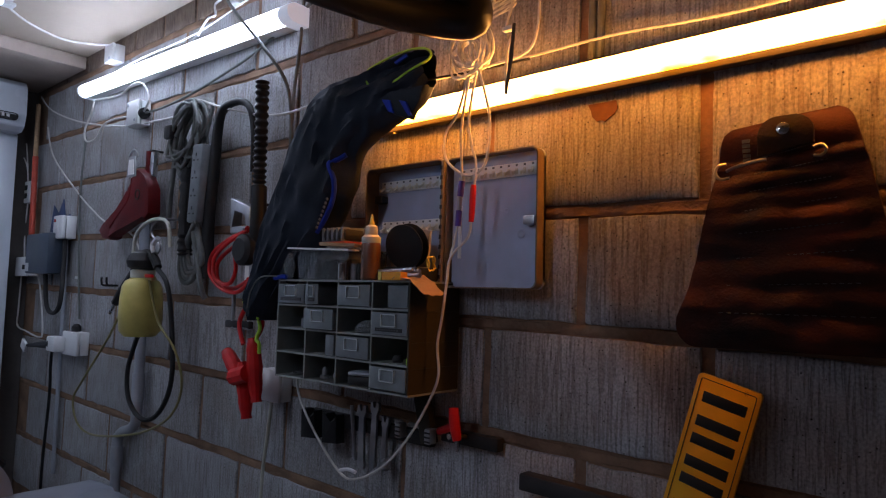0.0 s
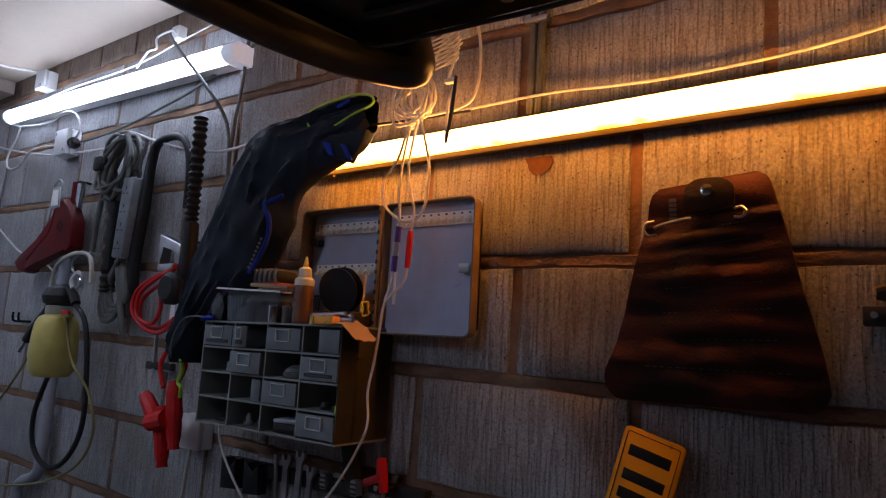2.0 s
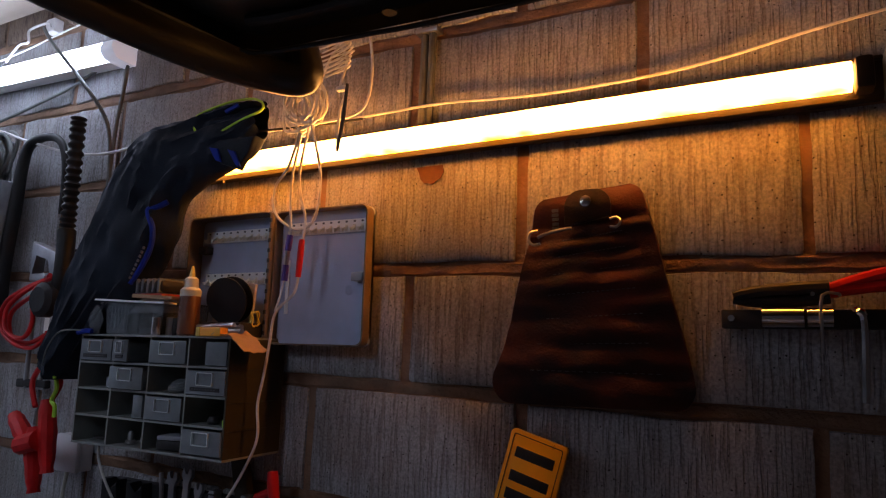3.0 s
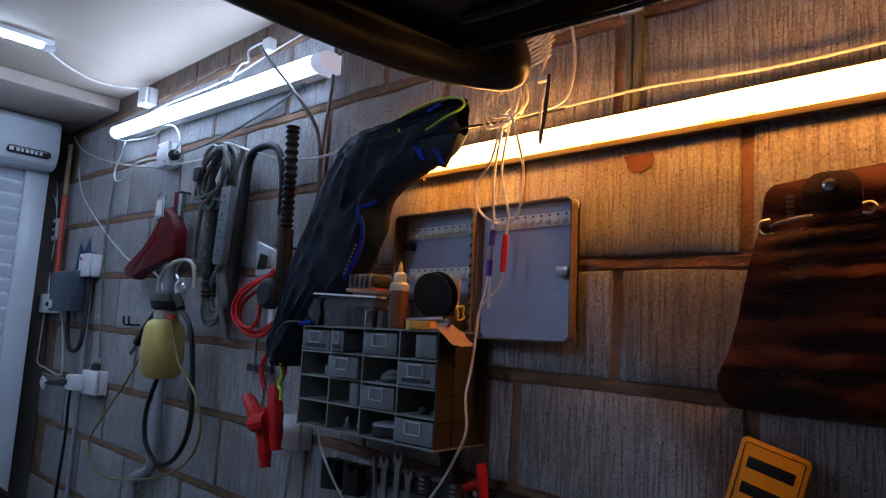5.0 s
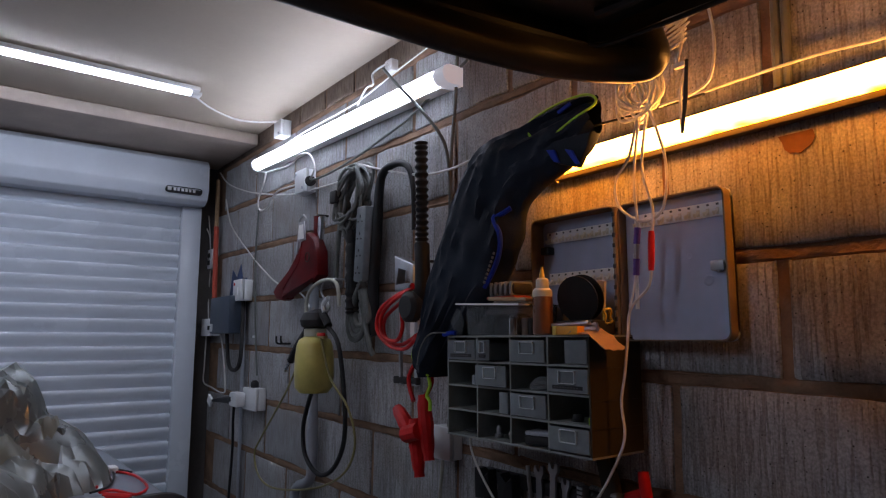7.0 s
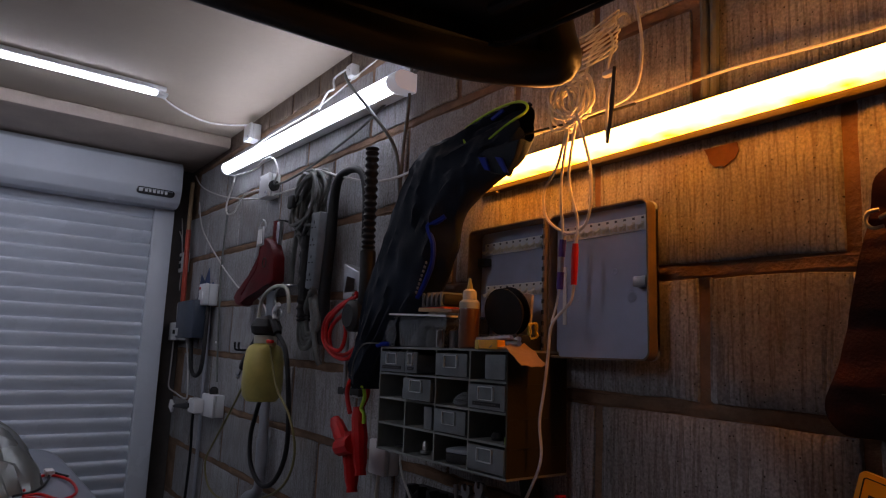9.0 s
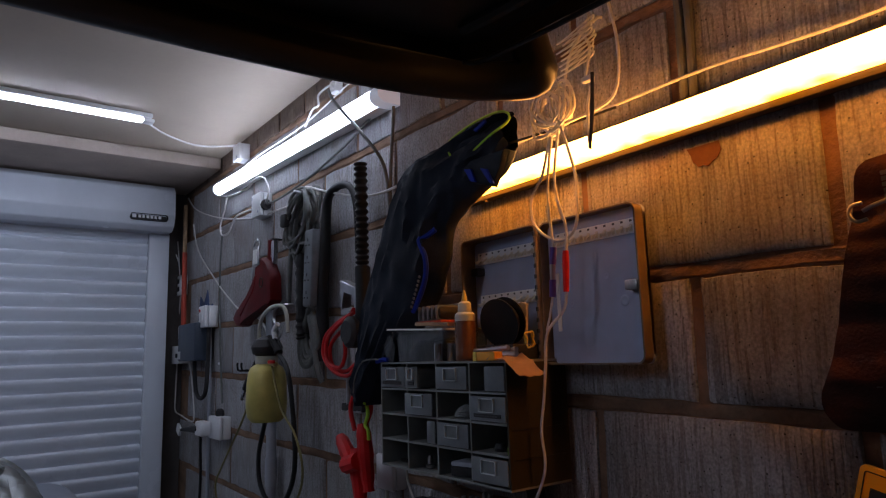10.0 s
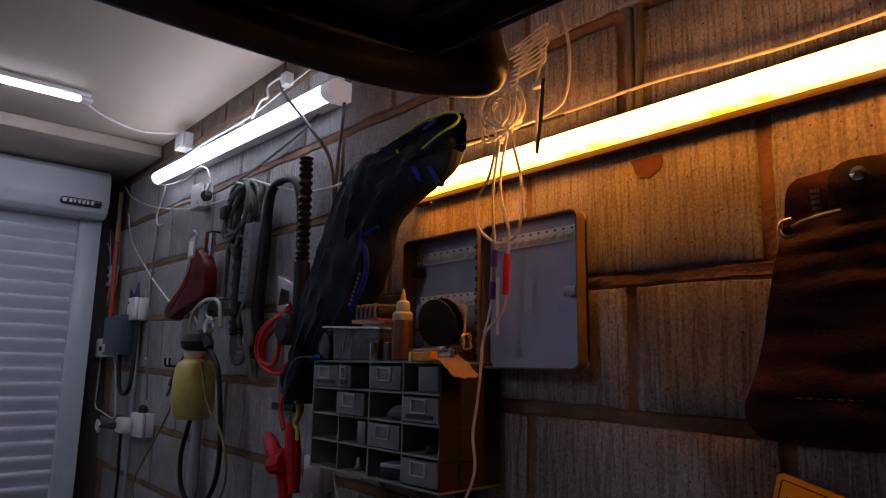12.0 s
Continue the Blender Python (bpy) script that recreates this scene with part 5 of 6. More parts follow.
part("case_body", turned(box(p[0] - 0.034, p[0] + 0.034, p[1] - 0.02, p[1] + 0.03, p[2], p[2] + 0.018, bevel=0.003), p, 14, "Z"), M_BLACK_DULL, blk)
part("case_lid", turned(box(p[0] - 0.034, p[0] + 0.034, p[1] - 0.02, p[1] + 0.03, p[2] + 0.0185, p[2] + 0.027, bevel=0.003), p, 14, "Z"), M_GREY_PVC, blk)
p = cell(1, 3, 0.35)
solo("brass_fitting", lathe(bmesh.new(), [(0.010, 0), (0.010, 0.006), (0.006, 0.008), (0.006, 0.018), (0.003, 0.024)], p, 12), M_STEEL, "small turned metal fitting in an open bay", "fitting")
p = cell(1, 3, 0.8)
solo("metal_clip", rod([(p[0] - 0.012, p[1], p[2] + 0.004), (p[0], p[1] - 0.01, p[2] + 0.014), (p[0] + 0.012, p[1], p[2] + 0.005)], 0.004, 7, 4), M_STEEL, "bent metal clip in an open bay", "clip")
p = cell(3, 2, 0.45)
solo("rubber_stopper", lathe(bmesh.new(), [(0.010, 0), (0.012, 0.006), (0.008, 0.014)], p, 12), M_BLACK_DULL, "small dark rubber stopper in an open bay", "stopper")
p = cell(3, 2, 0.93)
solo("green_block", box(p[0] - 0.004, p[0] + 0.004, p[1] - 0.025, p[1] - 0.01, p[2], p[2] + 0.013, bevel=0.001), M_LIME, "tiny yellow-green block in an open bay", "block")
p = cell(1, 1, 0.4, 0.004, -0.135)
solo("white_lump", lathe(bmesh.new(), [(0.012, 0), (0.018, 0.006), (0.010, 0.013)], p, 10), M_STRIP, "pale lump inside a smoky drawer", "oddment")
p = cell(0, 3, 0.5)
solo("dark_sliver", box(p[0] - 0.025, p[0] + 0.02, p[1], p[1] + 0.015, p[2], p[2] + 0.005, bevel=0.001), M_BLACK_DULL, "dark sliver of scrap in an open bay", "scrap")

# ---- things standing on the drawer cabinet ----
TOP = QZ1 + 0.0042
glue = thing("glue_bottle", (-1.062, -0.135, TOP), "amber glue bottle with a milky cap and nozzle", "bottle")
part("flask", lathe(bmesh.new(), [(0.0175, 0), (0.0200, 0.003), (0.0200, 0.072), (0.0192, 0.076)], (-1.062, -0.135, TOP), 22), M_GLUE, glue)
part("shoulder", lathe(bmesh.new(), [(0.0195, 0.0762), (0.0200, 0.078), (0.0198, 0.088), (0.0150, 0.093)], (-1.062, -0.135, TOP), 22), M_GLUE_TOP, glue, "milky unfilled shoulder")
part("cap", lathe(bmesh.new(), [(0.0125, 0.093), (0.0135, 0.095), (0.0128, 0.110), (0.008, 0.114)], (-1.062, -0.135, TOP), 20), M_GLUE_TOP, glue)
part("nozzle", lathe(bmesh.new(), [(0.006, 0.114), (0.005, 0.122), (0.0018, 0.136)], (-1.062, -0.135, TOP), 14), M_NOZZLE, glue, "yellow cone nozzle")


def reel(name, at, r, w, tilt, spin, label):
    t = thing(name, (at[0], at[1], at[2]), label, "reel", "wire reels")
    c = Vector((at[0], at[1], at[2] + r))
    for s in (-1, 1):
        bm = lathe(bmesh.new(), [(0.010, s * w / 2 - 0.001), (r, s * w / 2 - 0.001), (r, s * w / 2 + 0.0015), (0.010, s * w / 2 + 0.0015)], c, 32, "y")
        bmesh.ops.rotate(bm, verts=bm.verts, cent=(c.x, c.y, at[2]), matrix=Euler((radians(tilt), 0, radians(spin))).to_matrix())
        part("flange", bm, M_BLACK, t)
    bm = lathe(bmesh.new(), [(r * 0.72, -w / 2), (r * 0.75, 0), (r * 0.72, w / 2)], c, 28, "y")
    bmesh.ops.rotate(bm, verts=bm.verts, cent=(c.x, c.y, at[2]), matrix=Euler((radians(tilt), 0, radians(spin))).to_matrix())
    part("core", bm, M_BLACK_DULL, t)
    return t, c


t1, c1 = reel("wire_reel", (-1.000, -0.085, TOP + 0.026), 0.046, 0.022, 12, 8, "black reel leaning against the cabinet")
t2, c2 = reel("wire_reel", (-1.036, -0.062, TOP + 0.020), 0.044, 0.02, 8, -20, "black reel with a bright hub behind the glue bottle")
part("hub", turned(lathe(bmesh.new(), [(0.010, -0.002), (0.010, 0.0)], (c2.x + 0.004, c2.y - 0.016, c2.z), 16, "y"), (c2.x, c2.y, c2.z), -20, "Z"), M_CHROME, t2)
solo("reel_prop", box(-1.06, -0.95, -0.115, -0.05, TOP, TOP + 0.028, bevel=0.003), M_BLACK_DULL, "low dark box under the reels", "box")
solo("clear_bag", slab(bmesh.new(), [(-1.07, TOP + 0.02), (-0.965, TOP + 0.02), (-0.958, 1.500), (-0.975, 1.504), (-1.01, 1.494), (-1.065, 1.490)], -0.070, -0.064, bevel=0.002), material("clear_bag_over_paper", (0.52, 0.46, 0.42), 0.3, vary=0.3, scale=25, fine=60, bump=0.8), "crinkled pinkish bag behind the reels", "bag")
tape = solo("yellow_wire_coil", rod([(-0.952 + 0.0035 * math.sin(1.3 * k), -0.072 + (0.008 + 0.002 * (k % 3)) * math.cos(math.pi * k / 6), TOP + 0.036 + (0.013 + 0.002 * (k % 3)) * math.sin(math.pi * k / 6)) for k in range(36)], 0.0020, 7, 2), M_NOZZLE, "small coil of yellow wire beside the reels", "wire coil")
for k, (z, y, r, x0, x1) in enumerate(((TOP + 0.008, -0.125, 0.006, -1.05, -0.935), (TOP + 0.016, -0.115, 0.005, -1.04, -0.945), (TOP + 0.019, -0.13, 0.0045, -1.045, -0.95))):
    solo("drill_bit", rod([(x0, y, z), (x0 + 0.05, y, z + 0.001), (x1, y + 0.004, z + 0.003)], r, 8, 12, radius_of=lambda s: 1 + 0.16 * math.sin(50 * s) if s > 0.4 else 0.8), M_STEEL, "steel drill bit lying on the cabinet", "drill bit", "drill bits")
ob_box = thing("blade_packet", (-0.985, -0.145, TOP), "orange-yellow blade packet with a dark end", "packet")
part("sleeve", turned(box(-1.02, -0.95, -0.156, -0.138, TOP, TOP + 0.016, bevel=0.001), (-0.985, -0.147, TOP), -6, "Z"), M_ORANGE, ob_box)
part("band", turned(box(-1.018, -1.008, -0.1575, -0.1365, TOP - 0.0003, TOP + 0.0165), (-0.985, -0.147, TOP), -6, "Z"), M_NOZZLE, ob_box)
bm = bmesh.new()
grid = [[bm.verts.new((-0.975 + 0.085 * i / 9 + 0.004 * noise.noise(Vector((i, j, 0))), -0.158 + 0.060 * j / 5, TOP + 0.003 + 0.003 * noise.noise(Vector((i * 0.9, j * 0.8, 3))) - 0.030 * max(0, (i - 3) / 6) ** 1.6 * (1 if i > 3 else 0) + 0.012 * abs(noise.noise(Vector((i * 0.5, j * 0.5, 7))))))
         for j in range(6)] for i in range(10)]
for i in range(9):
    for j in range(5):
        bm.faces.new((grid[i][j], grid[i + 1][j], grid[i + 1][j + 1], grid[i][j + 1]))
geo = bmesh.ops.extrude_face_region(bm, geom=list(bm.faces))
bmesh.ops.translate(bm, verts=[v for v in geo["geom"] if isinstance(v, bmesh.types.BMVert)], vec=(0, 0, -0.0015))
solo("pink_rag", bm, M_PINK, "crumpled pinkish paper rag hanging over the edge", "rag")
tub = thing("plastic_tub", (-1.22, -0.09, TOP), "murky clear plastic tub of odds and ends", "tub")
murky = material("murky_clear_plastic", (0.66, 0.70, 0.73), 0.10, vary=0.2, scale=14, bump=0.05, clear=0.92)
bm, rows = bmesh.new(), []
for g, z in ((0.004, TOP), (0, TOP + 0.062), (0.002, TOP + 0.062), (0.006, TOP + 0.002)):
    rows.append([bm.verts.new(c) for c in ((-1.297 + g, -0.145 + g, z), (-1.123 - g, -0.145 + g, z), (-1.123 - g, -0.028 - g, z), (-1.297 + g, -0.028 - g, z))])
for r, s in zip(rows, rows[1:]):
    for k in range(4):
        bm.faces.new((r[k], r[(k + 1) % 4], s[(k + 1) % 4], s[k]))
bm.faces.new(rows[0][::-1])
bm.faces.new(rows[-1])
part("tub_shell", bm, murky, tub)
part("rim_band", rim(bmesh.new(), -1.305, -1.115, TOP + 0.062, TOP + 0.066, 0.002, -0.153, -0.02, 0.002), murky, tub)
for i in range(7):
    part("rib", box(-1.285 + i * 0.010, -1.282 + i * 0.010, -0.1465, -0.1455, TOP + 0.006, TOP + 0.056), murky, tub)
for i, (x, r, mt) in enumerate(((-1.27, 0.02, M_BLACK_DULL), (-1.22, 0.024, M_BLACK), (-1.17, 0.02, M_BLACK_DULL))):
    solo("dark_fitting", lathe(bmesh.new(), [(r, 0), (r * 1.1, 0.01), (r, 0.035), (r * 0.6, 0.045)], (x, -0.09, TOP + 0.002), 14), mt, "dark rubber fitting inside the tub", "fitting", "fittings in the tub")
for x, m in ((-1.135, M_CHROME), (-1.118, M_STEEL), (-1.10, M_BLACK_DULL)):
    solo("socket_bit", lathe(bmesh.new(), [(0.008, 0), (0.009, 0.002), (0.009, 0.034), (0.006, 0.036)], (x, -0.148 + 0.02 * (x > -1.12), TOP), 14), m, "short steel socket standing on the cabinet", "socket", "loose sockets")
solo("sharp_ruler", turned(box(-1.375, -1.11, -0.155, -0.125, TOP + 0.0665, TOP + 0.070), (-1.24, -0.14, TOP + 0.068), 2.5), M_STRIP, "pale flat stick laid across the tub", "stick")
solo("wood_offcut", turned(box(-1.20, -1.085, -0.160, -0.140, TOP + 0.0705, TOP + 0.078, bevel=0.001), (-1.14, -0.15, TOP + 0.074), 3), M_WOOD, "thin bare wooden offcut on the tub", "offcut")
tp = thing("tape_measure", (-1.185, -0.11, TOP + 0.078), "dusty grey lozenge-shaped tape roll on the tub", "tape roll")
part("roll", box(-1.225, -1.145, -0.135, -0.075, TOP + 0.085, TOP + 0.113, bevel=0.010), M_BLACK_DULL, tp)
for i in range(5):
    part("wrap", box(-1.222 + i * 0.016, -1.216 + i * 0.016, -0.1365, -0.073, TOP + 0.0845, TOP + 0.1145, bevel=0.001), M_STRIP_GREY, tp)
part("red_base", box(-1.24, -1.15, -0.13, -0.08, TOP + 0.0785, TOP + 0.0848, bevel=0.002), M_RED_PAINT, tp, "dull red base")
bm = slab(bmesh.new(), [(-1.33, TOP + 0.004), (-1.305, TOP + 0.001), (-1.295, TOP + 0.03), (-1.31, TOP + 0.058), (-1.345, TOP + 0.068), (-1.352, TOP + 0.045)], -0.15, -0.1485, bevel=0.0004)
solo("plastic_flap", bm, murky, "torn clear plastic flap beside the tub", "plastic")
solo("blue_crimp", rod([(-1.365, -0.155, TOP + 0.002), (-1.34, -0.155, TOP + 0.006), (-1.325, -0.152, TOP + 0.005)], 0.005, 8, 3), M_BLUE, "blue crimp terminal on a thin wire", "terminal")
cable("wire", [(-1.34, -0.155, TOP + 0.006), (-1.40, -0.17, TOP + 0.004), (-1.44, -0.17, TOP - 0.03), (-1.46, -0.165, TOP - 0.07)], 0.0018, M_GREY_CABLE, "thin grey wire trailing from a blue crimp")

# ---- hanging wires in front of the cabinet ----
bundle = thing("wire_bundle", (-0.83, -0.08, 1.80), "tangled hank of pale bell wire hung above the lamp", "wire")
rnd = random.Random(4)
for k in range(9):
    c = Vector((-0.853 + rnd.uniform(-0.018, 0.018), -0.075 + rnd.uniform(-0.02, 0.015), 1.842 + rnd.uniform(-0.015, 0.02)))
    ra, rb, a0 = rnd.uniform(0.022, 0.040), rnd.uniform(0.026, 0.048), rnd.uniform(0, 3)
    part("loop", rod([c + Vector((ra * math.cos(a0 + a), 0.008 * math.sin(2 * a), rb * math.sin(a0 + a))) for a in [2 * math.pi * i / 7 for i in range(7)]], 0.0026, 6, 6, True), M_WIRE, bundle)
for k in range(8):
    z = 1.905 + 0.009 * k
    part("wrap", rod([(-0.825 - rnd.uniform(0, 0.02), -0.07, z), (-0.79, -0.095, z - 0.012), (-0.755 + rnd.uniform(0, 0.015), -0.08, z + 0.012), (-0.78, -0.05, z + 0.02), (-0.815, -0.055, z + 0.012)], 0.0015, 6, 6, True), M_WIRE, bundle)
part("stem", rod([(-0.83, -0.08, 1.80), (-0.82, -0.08, 1.88), (-0.80, -0.07, 1.95), (-0.79, -0.02, 2.01), (-0.79, -0.001, 2.02)], 0.003, 6), M_WIRE, bundle)
for pts in ([(-0.778, -0.08, 1.965), (-0.757, -0.08, 1.927), (-0.766, -0.085, 1.873), (-0.750, -0.085, 1.864), (-0.757, -0.095, 1.817), (-0.756, -0.098, 1.742)],
            [(-0.711, -0.08, 1.990), (-0.698, -0.08, 1.905), (-0.706, -0.08, 1.837), (-0.736, -0.08, 1.814), (-0.812, -0.08, 1.809)],
            [(-0.852, -0.09, 1.80), (-0.866, -0.10, 1.724), (-0.897, -0.10, 1.684), (-0.896, -0.095, 1.633), (-0.849, -0.09, 1.600), (-0.806, -0.09, 1.617), (-0.790, -0.098, 1.690), (-0.804, -0.10, 1.757), (-0.830, -0.09, 1.815)],
            [(-0.849, -0.09, 1.79), (-0.857, -0.10, 1.689), (-0.860, -0.09, 1.588)],
            [(-0.831, -0.09, 1.80), (-0.839, -0.10, 1.70), (-0.826, -0.092, 1.619), (-0.832, -0.09, 1.576)]):
    part("strand", rod(pts, 0.0028, 7), M_WIRE, bundle)
part("dark_strap", slab(bmesh.new(), [(-0.742, 1.870), (-0.736, 1.868), (-0.741, 1.80), (-0.752, 1.738), (-0.757, 1.74), (-0.749, 1.80)], -0.100, -0.0985), M_CARD, bundle, "dark brown tie")
part("knot", box(-0.772, -0.748, -0.093, -0.081, 1.862, 1.872, bevel=0.003), M_WIRE, bundle)
crimp = part("purple_crimp", rod([(-0.861, -0.09, 1.590), (-0.8645, -0.09, 1.560)], 0.0062, 10, 2), M_PURPLE, bundle, "purple crimp sleeve")
part("crimp_ferrule", rod([(-0.8645, -0.09, 1.561), (-0.8665, -0.09, 1.532)], 0.0054, 10, 8, radius_of=lambda s: 1 + 0.2 * math.sin(30 * s)), M_STEEL, bundle)
part("purple_crimp", rod([(-0.8665, -0.09, 1.533), (-0.8685, -0.09, 1.503)], 0.0060, 10, 2), M_PURPLE, bundle, "purple crimp sleeve")
part("red_crimp", rod([(-0.832, -0.09, 1.580), (-0.833, -0.09, 1.566), (-0.834, -0.09, 1.544), (-0.836, -0.09, 1.509)], 0.0056, 10, 3, radius_of=lambda s: 0.7 + 0.4 * math.sin(math.pi * (0.15 + 0.7 * s))), M_RED, bundle, "red crimp sleeve")
part("tail", rod([(-0.836, -0.09, 1.511), (-0.844, -0.09, 1.479), (-0.876, -0.10, 1.442), (-0.885, -0.10, 1.387), (-0.894, -0.10, 1.327), (-0.904, -0.10, 1.273), (-0.899, -0.10, 1.219), (-0.916, -0.10, 1.174), (-0.966, -0.10, 1.097), (-1.035, -0.10, 1.024), (-1.118, -0.10, 0.978), (-1.179, -0.10, 0.982), (-1.272, -0.10, 1.058), (-1.330, -0.10, 1.130), (-1.350, -0.09, 1.176)], 0.0027, 7), M_WIRE, bundle, "long pale tail looping under the drawers")
part("tail", rod([(-0.8685, -0.09, 1.505), (-0.873, -0.095, 1.47), (-0.878, -0.10, 1.445)], 0.0023, 6), M_WIRE, bundle)
part("tail_end", rod([(-1.175, -0.10, 0.985), (-1.15, -0.10, 0.992), (-1.125, -0.10, 0.990)], 0.004, 7, 3), M_WHITE, bundle)
cable("wire", [(-1.10, -0.03, 1.836), (-1.048, -0.03, 1.832), (-0.899, -0.035, 1.829), (-0.764, -0.03, 1.829), (-0.583, -0.02, 1.834), (-0.475, -0.02, 1.826), (-0.368, -0.02, 1.820), (-0.212, -0.02, 1.822), (-0.093, -0.02, 1.833), (0.06, -0.02, 1.858), (0.4, -0.02, 1.90)], 0.0028, M_WIRE, "pale wire strung along the wall above the lamp")
duct = thing("cable_drop", (-0.615, -0.02, 1.80), "pair of dark cables dropping behind the lamp", "cable")
part("left_run", rod([(-0.626, -0.016, 1.80), (-0.624, -0.016, 1.90), (-0.624, -0.014, 2.0), (-0.622, -0.013, CEIL)], 0.0075, 9, 3), M_GREY_CABLE, duct)
part("right_run", rod([(-0.611, -0.014, 1.80), (-0.608, -0.014, 1.90), (-0.606, -0.014, 2.0), (-0.604, -0.013, CEIL)], 0.0075, 9, 3), M_GREY_CABLE, duct)
part("saddle", box(-0.640, -0.592, -0.026, -0.0005, 1.980, 1.990, bevel=0.002), M_STEEL, duct, "small steel saddle")

# ---- tools hung below the drawers ----
rack = thing("magnetic_rack", (-1.1, -0.02, 1.05), "dark steel tool rack screwed to the blocks", "rack")
part("bar", box(-1.385, -0.985, -0.022, -0.002, 1.052, 1.082, bevel=0.003), M_BLACK_DULL, rack)
part("bar", box(-0.955, -0.812, -0.024, -0.002, 1.072, 1.098, bevel=0.003), M_BLACK_DULL, rack)
for x in (-1.06, -0.975):
    part("clip", box(x - 0.008, x + 0.008, -0.045, -0.022, 1.064, 1.095, bevel=0.003), M_STEEL, rack)
    for k in range(3):
        part("clip_rib", box(x - 0.009, x + 0.009, -0.047, -0.045, 1.068 + k * 0.009, 1.071 + k * 0.009), M_INK, rack)
part("screw", lathe(bmesh.new(), [(0.006, -0.004), (0.006, 0)], (-0.93, -0.024, 1.085), 12, "y"), M_CHROME, rack)


def spanner(x, z0, z1, w, tilt, label):
    bm = bmesh.new()
    slab(bm, [(x - w, z0 + 0.02), (x - w * 0.8, z1 - 0.022), (x - w * 1.9, z1 - 0.010), (x - w * 1.7, z1 + 0.004), (x - w * 0.8, z1 + 0.006), (x - w * 0.6, z1 - 0.008),
              (x + w * 0.6, z1 - 0.008), (x + w * 0.8, z1 + 0.006), (x + w * 1.7, z1 + 0.004), (x + w * 1.9, z1 - 0.010), (x + w * 0.8, z1 - 0.022), (x + w, z0 + 0.02), (x + w * 1.5, z0 + 0.01), (x + w, z0), (x - w, z0), (x - w * 1.5, z0 + 0.01)], -0.034, -0.026, bevel=0.0015)
    return solo("spanner", turned(bm, (x, -0.03, z1), tilt), M_STEEL, label, "spanner", "hanging spanners")


spanner(-1.142, 0.985, 1.122, 0.0075, 2, "worn open-ended steel spanner hung upright")
spanner(-1.185, 0.975, 1.110, 0.008, -1, "dark open-ended spanner hung upright")
spanner(-1.108, 1.0, 1.095, 0.006, 3, "short dull spanner hung upright")
solo("steel_rod", rod([(-1.222, -0.03, 1.11), (-1.205, -0.03, 0.99)], 0.005, 8, 1), M_STEEL, "thin steel rod hung upright", "rod")
solo("adjuster", lathe(bmesh.new(), [(0.006, 0), (0.012, 0.006), (0.012, 0.02), (0.006, 0.026)], (-1.105, -0.03, 0.985), 14), M_STEEL, "knurled steel adjuster hung on the rack", "adjuster")
for x in (-1.365, -1.285):
    bm = slab(bmesh.new(), [(x - 0.02, 1.085), (x - 0.004, 1.085), (x + 0.012, 1.06), (x + 0.03, 1.085), (x + 0.035, 1.02), (x - 0.018, 1.015)], -0.05, -0.024, bevel=0.004)
    solo("black_bracket", bm, M_BLACK, "black plastic bracket on the rack", "bracket", "brackets")
drv = thing("red_driver", (-0.892, -0.05, 1.06), "red T-handled driver clipped to the rack", "driver")
part("grip", rod([(-0.897, -0.055, 1.150), (-0.893, -0.055, 1.12), (-0.886, -0.055, 1.088)], 0.0095, 12, 6, radius_of=lambda s: 0.75 + 0.4 * math.sin(math.pi * (0.2 + 0.7 * s))), M_RED, drv)
part("side_grip", rod([(-0.895, -0.052, 1.115), (-0.925, -0.045, 1.103), (-0.945, -0.04, 1.095)], 0.008, 10, 4), M_RED, drv)
part("tip", rod([(-0.886, -0.055, 1.088), (-0.884, -0.055, 1.068)], 0.005, 8, 1), M_CHROME, drv)
part("peg", rod([(-0.89, -0.055, 1.095), (-0.89, -0.02, 1.09)], 0.005, 8, 1), M_BLACK_DULL, drv)
solo("batten_offcut", turned(box(-1.02, -0.985, -0.03, -0.012, 1.06, 1.175, bevel=0.002), (-1.0, -0.02, 1.12), -14), M_CARD, "brown wooden batten under the drawers", "batten")
solo("wall_bar", turned(box(-0.755, -0.40, -0.035, -0.005, 1.018, 1.048, bevel=0.003), (-0.755, -0.02, 1.03), 1.0), M_BLACK_DULL, "dark steel bar fixed along the blocks", "bar")

# ---- tool roll ----
roll = thing("tool_roll", (-0.31, -0.025, 1.30), "dark red-brown oilcloth spanner roll hung from a rivet", "tool roll")
left = smooth_path([(-0.385, 0, 1.636), (-0.399, 0, 1.622), (-0.407, 0, 1.58), (-0.420, 0, 1.53), (-0.437, 0, 1.455), (-0.457, 0, 1.38), (-0.471, 0, 1.345), (-0.470, 0, 1.322), (-0.455, 0, 1.303), (-0.44, 0, 1.299)], 8)
right = smooth_path([(-0.243, 0, 1.652), (-0.226, 0, 1.640), (-0.214, 0, 1.60), (-0.204, 0, 1.56), (-0.187, 0, 1.482), (-0.165, 0, 1.395), (-0.156, 0, 1.345), (-0.156, 0, 1.325), (-0.166, 0, 1.308), (-0.18, 0, 1.302)], 8)
# Stitch lines across the pockets: left end and right end, each as (x, z).
STITCH = [((-0.346, 1.588), (-0.268, 1.600)), ((-0.353, 1.564), (-0.253, 1.576)), ((-0.360, 1.538), (-0.249, 1.551)), ((-0.367, 1.509), (-0.242, 1.521)),
          ((-0.376, 1.475), (-0.233, 1.485)), ((-0.380, 1.437), (-0.222, 1.446)), ((-0.394, 1.396), (-0.214, 1.401)), ((-0.405, 1.354), (-0.197, 1.355))]


